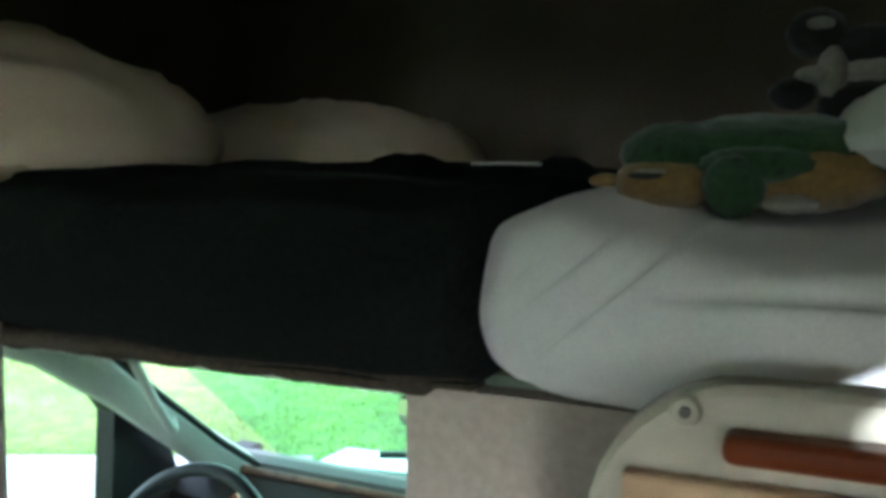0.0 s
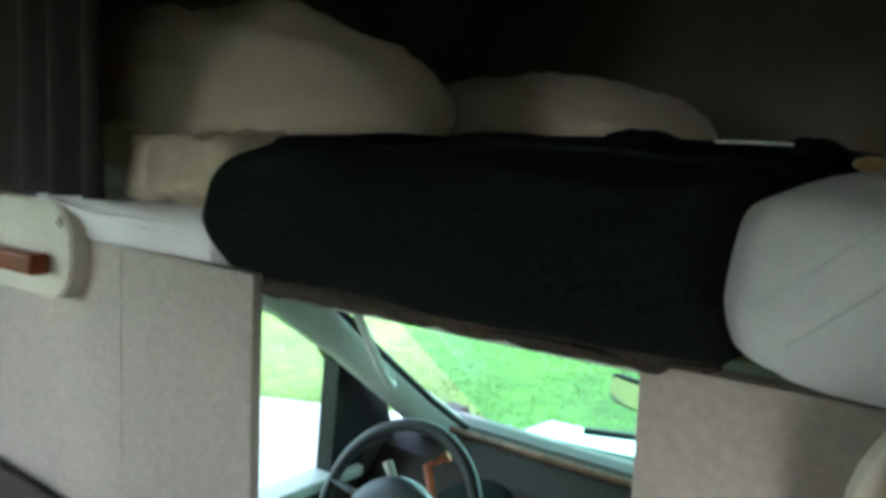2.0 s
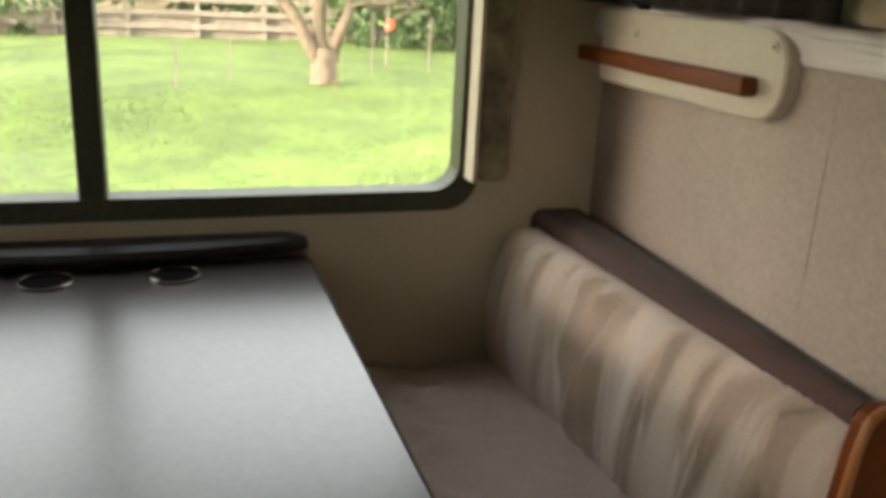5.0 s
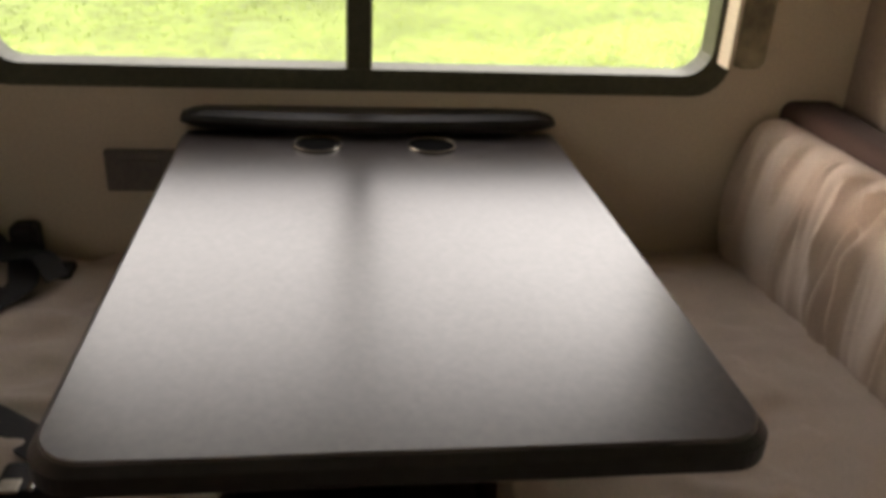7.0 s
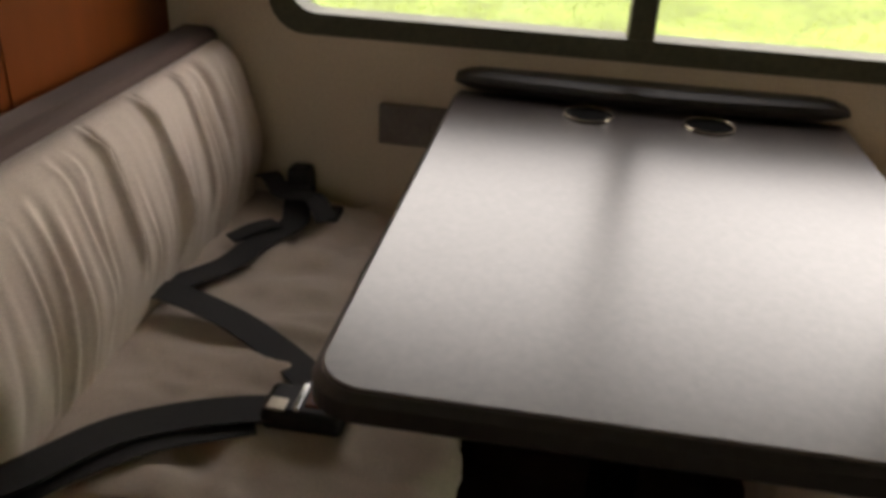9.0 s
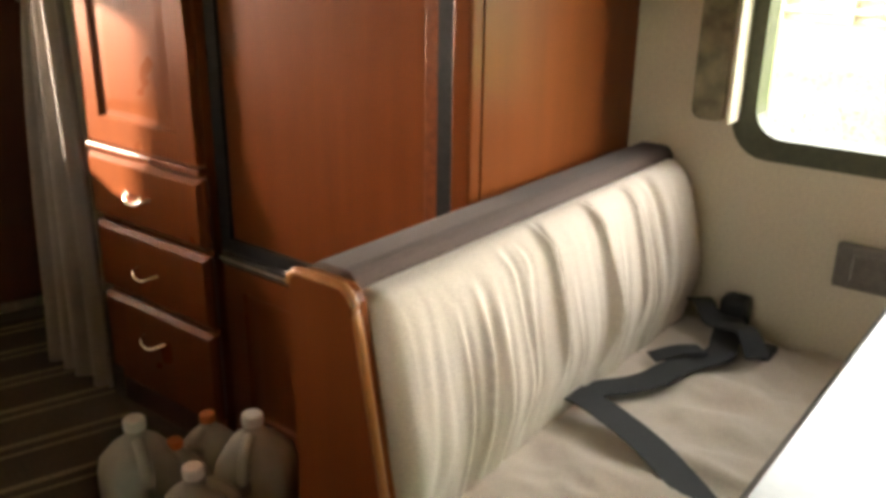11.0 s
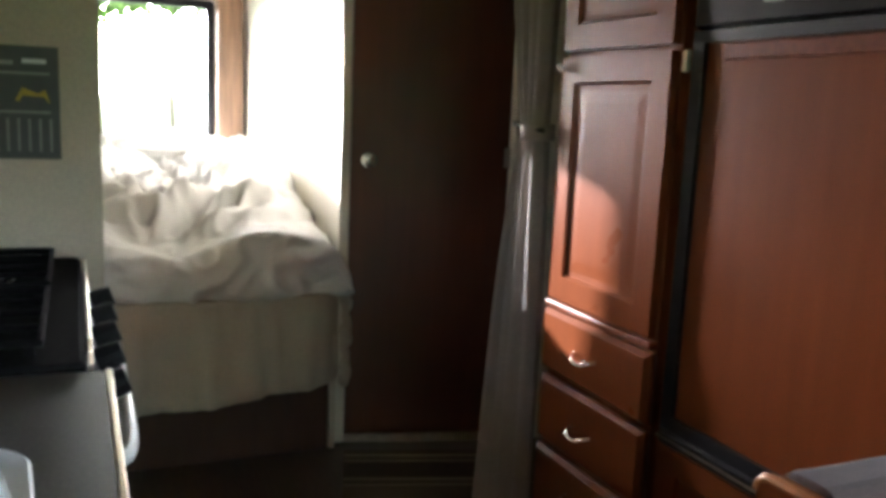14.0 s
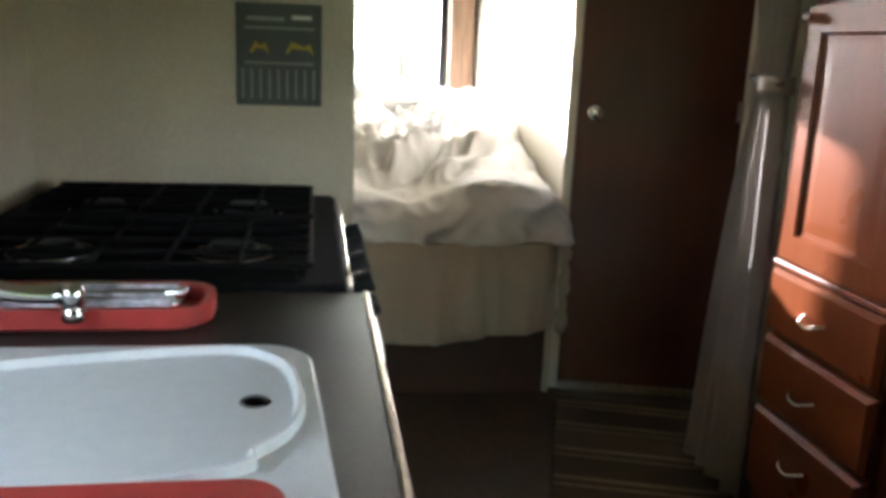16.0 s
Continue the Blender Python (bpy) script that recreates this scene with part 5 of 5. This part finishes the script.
part("cooktop", prism(rounded(-0.085, 0.51, -2.10, -1.39, 0.015, 4), "z", 0.86, 0.912, 0.006), CUPWELL, stove, "worn black enamel cooktop")
part("edge_trim", box(-0.094, -0.088, -2.09, -1.40, 0.898, 0.908, 0.002), METALEDGE, stove, "bright steel trim strip")
for y0, y1 in ((-2.07, -1.76), (-1.73, -1.42)):
    g = part("grate", box(-0.04, 0.46, y0, y0 + 0.012, 0.925, 0.937, 0.003), IRON, stove, "black cast iron grate")
    for k in range(1, 5):
        y = y0 + (y1 - y0) * k / 4 - 0.006
        part("bar", box(-0.04, 0.46, y, y + 0.007, 0.927, 0.936, 0.002), IRON, g)
    for k in range(6):
        x = -0.04 + 0.49 * k / 5
        part("bar", box(x, x + 0.007, y0, y1, 0.9265, 0.9355, 0.002), IRON, g)
    for x in (-0.03, 0.44):
        for y in (y0 + 0.01, y1 - 0.02):
            part("foot", box(x, x + 0.012, y, y + 0.012, 0.911, 0.926), IRON, g)
for x, y in ((0.08, -1.90), (0.34, -1.90), (0.08, -1.57), (0.34, -1.57)):
    b = part("burner", lathe([(0.045, 0.911), (0.045, 0.917), (0.034, 0.919), (0.034, 0.928), (0.030, 0.931), (0.004, 0.932)], (x, y, 0), 24), GLOSSBLACK, stove, smooth=False)
    part("ring", weld(loft([[(x + r * math.cos(2 * math.pi * k / 28), y + r * math.sin(2 * math.pi * k / 28), h) for k in range(28)] for r, h in ((0.058, 0.9122), (0.061, 0.915), (0.064, 0.9122), (0.058, 0.9122))], cap=False)), CHROME, b, "bright drip ring", smooth=True)
part("control_fascia", prism([(-0.088, 0.885), (-0.118, 0.80), (-0.06, 0.80), (-0.06, 0.885)], "y", -2.09, -1.40, 0.003), BLACK, stove)
for k in range(5):
    y = -1.99 + 0.125 * k
    kb = tube([(-0.100, y, 0.845), (-0.120, y, 0.852), (-0.136, y, 0.858)], [0.021, 0.020, 0.017], 14)
    part("knob", kb, BLACK, stove, "black control knob", smooth=False)
part("oven_door", box(-0.095, -0.06, -2.08, -1.41, 0.30, 0.79, 0.01), GLOSSBLACK, stove, "black glass oven door")
part("oven_handle", tube(arc([(-0.095, -2.02, 0.76), (-0.135, -2.00, 0.762), (-0.140, -1.74, 0.762), (-0.135, -1.48, 0.762), (-0.095, -1.46, 0.76)], 6), 0.012, 10), WHITEPLASTIC, stove, "pale oven handle", smooth=True)

sign = thing("instruction_sign", (0.03, -2.107, 1.2), "dark grey instruction placard with yellow pictograms on the wall", "sign")
pl = part("plate", box(-0.056, 0.117, -2.1068, -2.1030, 1.098, 1.303, 0.001), SIGN, sign)
bars = [(-0.035, 0.005, 1.272, 1.280), (0.02, 0.095, 1.268, 1.276), (-0.04, 0.10, 1.252, 1.256), (-0.04, 0.10, 1.182, 1.186)] + [(-0.042 + 0.018 * k, -0.038 + 0.018 * k, 1.112, 1.172) for k in range(9)]
for a, b, c, d in bars:
    part("print_bar", box(a, b, -2.1032, -2.1022, c, d), SIGNBAR if d < 1.27 or a > 0 else WHITEPLASTIC, pl)
for a, b in ((-0.040, 0.018), (0.050, 0.090)):
    part("pictogram", prism([(a, 1.200), (a + 0.008, 1.225), (a + 0.02, 1.218), (b - 0.012, 1.228), (b, 1.205), (b - 0.006, 1.203), (b - 0.012, 1.214), (a + 0.01, 1.212)], "y", -2.1034, -2.1020), SIGNYELLOW, pl, "yellow pictogram")
tagged(part("pot_holder", prism(rounded(0.108, 0.30, 1.325, 1.50, 0.03, 6), "y", -2.106, -2.085, 0.005), ORANGE), "orange pot holder hanging on the wall", "pot holder")

# ---- jugs on the floor ----


def jug(at, turn, cap, label, s=1.0, body=JUG):
    j = thing("water_jug", at, label, "jug", "water jugs")
    x, y, z = at
    rings = []
    for h, w, r in ((0.0, 0.062, 0.02), (0.006, 0.072, 0.025), (0.05, 0.075, 0.028), (0.13, 0.075, 0.028), (0.165, 0.070, 0.035), (0.20, 0.048, 0.034), (0.222, 0.024, 0.022), (0.232, 0.019, 0.0185), (0.25, 0.019, 0.0185)):
        rings.append([Vector((a, b, h)) for a, b in rounded(-w, w, -w, w, r, 4)])
    bm = loft(rings)
    M = Matrix.Translation(at) @ Matrix.Rotation(turn, 4, "Z") @ Matrix.Scale(s, 4)
    tube(arc([(0.068, 0, 0.13), (0.082, 0, 0.165), (0.06, 0, 0.205), (0.024, 0, 0.222)], 5), 0.013, 8, bm=bm)
    bmesh.ops.transform(bm, matrix=M, verts=bm.verts[:])
    part("body", bm, body, j, smooth=True)
    cp = lathe([(0.021, 0.238), (0.022, 0.242), (0.022, 0.258), (0.019, 0.262)], (0, 0, 0), 16)
    bmesh.ops.transform(cp, matrix=M, verts=cp.verts[:])
    part("cap", cp, cap, j, "screw cap")
    return j


def small_bottle(at, cap, label):
    j = thing("water_bottle", at, label, "bottle")
    part("body", lathe([(0.028, 0.0), (0.032, 0.006), (0.032, 0.05), (0.030, 0.055), (0.032, 0.06), (0.032, 0.12), (0.026, 0.15), (0.014, 0.175), (0.013, 0.19)], at, 20), JUG, j, smooth=True)
    part("cap", lathe([(0.015, 0.184), (0.016, 0.187), (0.016, 0.203), (0.013, 0.206)], at, 16), cap, j, "dark blue screw cap")


jug((-1.12, -1.56, 0.0005), 0.6, WHITEPLASTIC, "empty milky plastic water jug with white cap on the floor", 1.05)
jug((-0.94, -1.52, 0.0005), 2.4, WHITEPLASTIC, "milky plastic water jug with white cap beside the bench", 0.98)
jug((-0.95, -1.73, 0.0005), 1.2, WHITEPLASTIC, "cloudy plastic jug with white cap on the mat", 1.06)
jug((-1.12, -1.72, 0.0005), 0.2, ORANGE, "plastic juice jug with orange cap on the floor", 0.82)
jug((-1.02, -1.70, 0.0005), 3.0, ORANGE, "plastic juice jug with orange cap among the jugs", 0.78)
BLUECAP = material("dark_blue_plastic", (0.03, 0.035, 0.14), 0.4)
small_bottle((-0.915, -1.28, 0.0005), BLUECAP, "small clear water bottle with blue cap beside the bench")
small_bottle((-0.965, -1.36, 0.0005), BLUECAP, "small clear water bottle with blue cap among the jugs")

# ---- outdoors ----
GZ = -0.80
bm = bmesh.new()
N = 60
vs = {}
for i in range(N + 1):
    for j in range(N + 1):
        a, b = (i / N - 0.5) * 2, (j / N - 0.5) * 2
        x, y = 400 * a * abs(a) ** 2, 400 * b * abs(b) ** 2
        vs[i, j] = bm.verts.new((x, y, GZ + 0.05 * fold((x, y, 0), 0.25, 3)))
for i in range(N):
    for j in range(N):
        bm.faces.new((vs[i, j], vs[i + 1, j], vs[i + 1, j + 1], vs[i, j + 1]))
tagged(part("ground", bm, GRASS, smooth=True), "bright green mown lawn round the motorhome", "lawn", kind="structure")
tagged(part("garden_path", loft([[(x, y, GZ + h) for x, y in ((-7.5, 2.95), (-7.5, 3.75), (-3.4, 5.65), (-2.5, 3.30))] for h in (-0.05, 0.06)]), CONCRETE), "pale concrete path beside the drive", "path", kind="structure")


def clumps(name, area, count, h, w, mat, label, seed):
    rnd = random.Random(seed)
    verts, faces = [], []
    for k in range(count):
        x, y = area(rnd)
        a = rnd.uniform(0, math.pi)
        s = rnd.uniform(0.6, 1.3)
        dx, dy = math.cos(a) * w * s, math.sin(a) * w * s
        lx, ly = rnd.uniform(-1, 1) * h * 0.6, rnd.uniform(-1, 1) * h * 0.6
        z = GZ + 0.05 * fold((x, y, 0), 0.25, 3) - 0.01
        i = len(verts)
        verts += [(x - dx, y - dy, z), (x + dx, y + dy, z), (x + lx, y + ly, z + h * s)]
        faces.append((i, i + 1, i + 2))
    me = bpy.data.meshes.new(name)
    me.from_pydata(verts, [], faces)
    me.materials.append(mat)
    return tagged(new(name, me), label, "grass", kind="stuff")


clumps("grass", lambda r: (-2.2 - 14 * r.random() ** 1.4, r.uniform(-6, 9)), 60000, 0.045, 0.008, BLADE, "short green grass blades on the lawn", 5)
clumps("grass", lambda r: (r.uniform(-9, 3), 3.6 + 12 * r.random() ** 1.3), 45000, 0.045, 0.008, BLADE, "short green grass blades ahead of the cab", 6)


def limb(bm, p, d, length, r, depth, rnd):
    pts, q = [p.copy()], p.copy()
    for k in range(4):
        d = (d + Vector((rnd.uniform(-1, 1), rnd.uniform(-1, 1), rnd.uniform(-0.35, 0.5))) * 0.22).normalized()
        q = q + d * length / 4
        pts.append(q.copy())
    tube(pts, [r * (1 - 0.14 * k) for k in range(5)], 7 if depth > 2 else 4, bm=bm)
    if depth == 0:
        return
    for k in range(3 if depth > 1 else 4):
        base = pts[rnd.choice((2, 3, 4))] if k else pts[4]
        nd = (d + Vector((rnd.uniform(-1, 1), rnd.uniform(-1, 1), rnd.uniform(-0.4, 0.6))) * 0.95).normalized()
        limb(bm, base, nd, length * rnd.uniform(0.6, 0.85), r * 0.52, depth - 1, rnd)


def bare_tree(at, h, r, seed, label):
    rnd = random.Random(seed)
    t = thing("tree", at, label, "tree", "garden trees")
    p = Vector(at)
    bm = tube([p, p + Vector((0.02, 0.0, 0.10 * h)), p + Vector((0.05, 0.05, 0.26 * h)), p + Vector((0.0, 0.05, 0.36 * h))], [r * 1.5, r * 1.05, r * 0.95, r * 0.9], 12)
    part("trunk", bm, BARK, t, smooth=True)
    bm = bmesh.new()
    top = p + Vector((0.0, 0.05, 0.30 * h))
    for k in range(5):
        a = 2 * math.pi * k / 5 + rnd.uniform(-0.3, 0.3)
        limb(bm, top - Vector((0, 0, 0.04 * h * k / 2)), Vector((math.cos(a) * 0.8, math.sin(a) * 0.8, 0.75)).normalized(), 0.30 * h, r * 0.6, 3, rnd)
    part("branches", bm, BARK, t, "bare pruned branches")
    return t


def forked_tree(at, label):
    """A low-forking fruit tree with three thick limbs and many fine drooping twigs."""
    rnd = random.Random(3)
    t = thing("tree", at, label, "tree", "garden trees")
    p = Vector(at)
    part("trunk", tube([p, p + Vector((0, 0, 0.12)), p + Vector((0, 0, 0.45)), p + Vector((0, 0, 0.72))], [0.30, 0.26, 0.25, 0.22], 14), BARK, t, smooth=True)
    limbs = (((0.0, -0.12, 0.50), (0.05, -0.30, 0.80), (0.0, -0.57, 1.32), (-0.1, -0.85, 1.62), (0.0, -1.50, 1.72)),
             ((0.0, -0.04, 0.55), (-0.05, -0.09, 0.95), (0.1, -0.08, 1.76), (0.0, 0.05, 2.30), (0.1, 0.25, 2.70)),
             ((0.0, 0.12, 0.50), (0.0, 0.20, 0.75), (0.1, 0.33, 1.13), (0.0, 0.48, 1.48), (0.05, 0.44, 2.05)))
    for pts in limbs:
        line = arc([p + Vector(q) for q in pts], 4)
        part("limb", tube(line, [0.155 - 0.085 * k / (len(line) - 1) for k in range(len(line))], 10), BARK, t, "thick forked limb", smooth=True)
    bm = bmesh.new()
    for pts in limbs:
        for k in range(7):
            base = p + Vector(pts[3 if k % 2 else 4])
            a = rnd.uniform(0, 2 * math.pi)
            limb(bm, base, Vector((math.cos(a), math.sin(a) * 1.2, rnd.uniform(-0.05, 0.6))).normalized(), rnd.uniform(0.7, 1.1), 0.038, 3, rnd)
    part("branches", bm, BARK, t, "bare pale drooping twigs")
    return t


forked_tree((-16.6, 2.93, GZ - 0.05), "bare low-forking fruit tree with pale bark on the lawn")
bare_tree((-19.5, 7.2, GZ - 0.05), 4.6, 0.26, 8, "bare pale-barked tree beside the hedge")


def leafy(name, boxes, count, size, mat, label, category, seed):
    rnd = random.Random(seed)
    verts, faces = [], []
    for k in range(count):
        c, r = boxes[rnd.randrange(len(boxes))]
        while True:
            q = Vector((rnd.uniform(-1, 1), rnd.uniform(-1, 1), rnd.uniform(-1, 1)))
            if 0.25 < q.length < 1:
                break
        q = q.normalized() * (0.55 + 0.45 * rnd.random() ** 0.5)
        p = Vector(c) + Vector((q.x * r[0], q.y * r[1], q.z * r[2])) * (1 + 0.25 * fold(q * 3, 1, seed))
        a, b = Vector((rnd.uniform(-1, 1), rnd.uniform(-1, 1), rnd.uniform(-1, 1))).normalized(), Vector((rnd.uniform(-1, 1), rnd.uniform(-1, 1), rnd.uniform(-1, 1))).normalized()
        s = size * rnd.uniform(0.6, 1.4)
        i = len(verts)
        verts += [p - a * s, p + b * s * 0.5, p + a * s, p - b * s * 0.5]
        faces.append((i, i + 1, i + 2, i + 3))
    me = bpy.data.meshes.new(name)
    me.from_pydata(verts, [], faces)
    me.materials.append(mat)
    return tagged(new(name, me), label, category, kind="stuff")


leafy("hedge", [((-25 + 0.6 * math.sin(k), 6.0 + 1.5 * k, GZ + 1.3 + 0.3 * math.sin(2.3 * k)), (1.3, 1.4, 1.5 + 0.3 * math.cos(k))) for k in range(10)], 14000, 0.12, LEAF, "dense dark green hedge behind the lawn", "hedge", 12)
leafy("shrubs", [((-30 - 3 * math.sin(k * 1.7), -14 + 3.2 * k, GZ + 2.2 + 0.8 * math.sin(1.9 * k)), (2.2, 2.2, 2.4)) for k in range(9)], 12000, 0.20, LEAF, "dark green shrubs and trees behind the fence", "shrubs", 14)
leafy("rear_trees", [((-11 + 2.5 * k, -34 - 2 * math.sin(k * 2.1), GZ + 8.3 + 0.8 * math.sin(1.3 * k)), (2.6, 2.6, 3.0)) for k in range(5)], 12000, 0.26, material("spring_leaves", (0.14, 0.20, 0.05), 0.7, grain=2, vary=0.4, bump=0), "fresh green trees behind the motorhome", "trees", 15)
for k in range(5):
    x, y = -11 + 2.5 * k, -34 - 2 * math.sin(k * 2.1)
    rt = thing("tree", (x, y, GZ), "leafy tree with a brown trunk behind the motorhome", "tree", "rear trees")
    part("trunk", tube([(x, y, GZ - 0.1), (x + 0.1, y, GZ + 2), (x, y, GZ + 8.0)], [0.16, 0.12, 0.07], 8), BARK, rt, smooth=True)

fence = thing("fence", (-26.5, 0, GZ), "weathered grey timber rail fence across the garden", "fence")
for k in range(18):
    y = -18 + 1.9 * k
    part("post", box(-26.56, -26.44, y - 0.06, y + 0.06, GZ - 0.1, GZ + 1.25, 0.01), FENCEWOOD, fence)
for z in (0.25, 0.62, 1.0):
    part("rail", box(-26.44, -26.40, -18.2, 14.6, GZ + z, GZ + z + 0.15, 0.008), FENCEWOOD, fence)
part("retaining_board", box(-26.62, -26.58, -18.2, 14.6, GZ - 0.1, GZ + 0.75, 0.01), FENCEWOOD, fence, "low timber retaining board")
house = thing("house", (-40, -6, GZ), "low tan neighbouring house with brown roof behind the fence", "house")
part("wall", box(-44, -36, -16, 7, GZ, GZ + 3.0), HOUSEWALL, house)
part("roof", loft([[(-45, y, GZ + 2.95), (-35.2, y, GZ + 2.95), (-40, y, GZ + 5.2)] for y in (-17, 8)]), ROOF, house)
for y in (-13, -8, -2.5, 3):
    w = part("window", box(-36.0, -35.94, y, y + 1.6, GZ + 1.0, GZ + 2.2, 0.02), WHITEPLASTIC, house, "white framed window")
    part("pane", box(-35.95, -35.925, y + 0.1, y + 1.5, GZ + 1.1, GZ + 2.1), GLOSSBLACK, w, "dark glass")


stake = thing("garden_stakes", (-16, 5, GZ), "thin wire stakes standing in the lawn", "garden stakes")
for x, y, h in ((-17, 1.2, 1.1), (-18, 4.2, 1.3), (-15.5, 0.2, 0.9), (-20, 5.0, 1.4), (-18.5, 5.6, 1.2)):
    part("stake", box(x - 0.02, x + 0.02, y - 0.02, y + 0.02, GZ - 0.1, GZ + h), FENCEWOOD, stake)
ornament = thing("hanging_ornament", (-16.4, 2.2, GZ), "small bright blue ornament hanging in the bare tree", "ornament")
part("body", lathe([(0.01, 2.05), (0.09, 2.10), (0.11, 2.18), (0.06, 2.26), (0.01, 2.28)], (-16.4, 2.2, GZ), 14), material("bright_blue_plastic", (0.05, 0.30, 0.62), 0.4), ornament, smooth=True)
part("cord", tube([(-16.4, 2.2, GZ + 2.27), (-16.42, 2.2, GZ + 2.55)], 0.008, 6), BARK, ornament, "thin cord")
feed = thing("bird_feeder", (-15.6, 4.3, GZ), "small red hanging bird feeder in the tree", "bird feeder")
part("reservoir", lathe([(0.04, 1.10), (0.09, 1.13), (0.09, 1.23), (0.03, 1.29)], (-15.6, 3.95, GZ), 12), material("red_feeder_plastic", (0.75, 0.09, 0.04), 0.4), feed)
part("hook", tube([(-15.6, 3.95, GZ + 1.27), (-15.6, 4.25, GZ + 1.42), (-15.6, 4.42, GZ + 1.55), (-15.8, 4.05, GZ + 1.95)], 0.02, 6), BARK, feed)
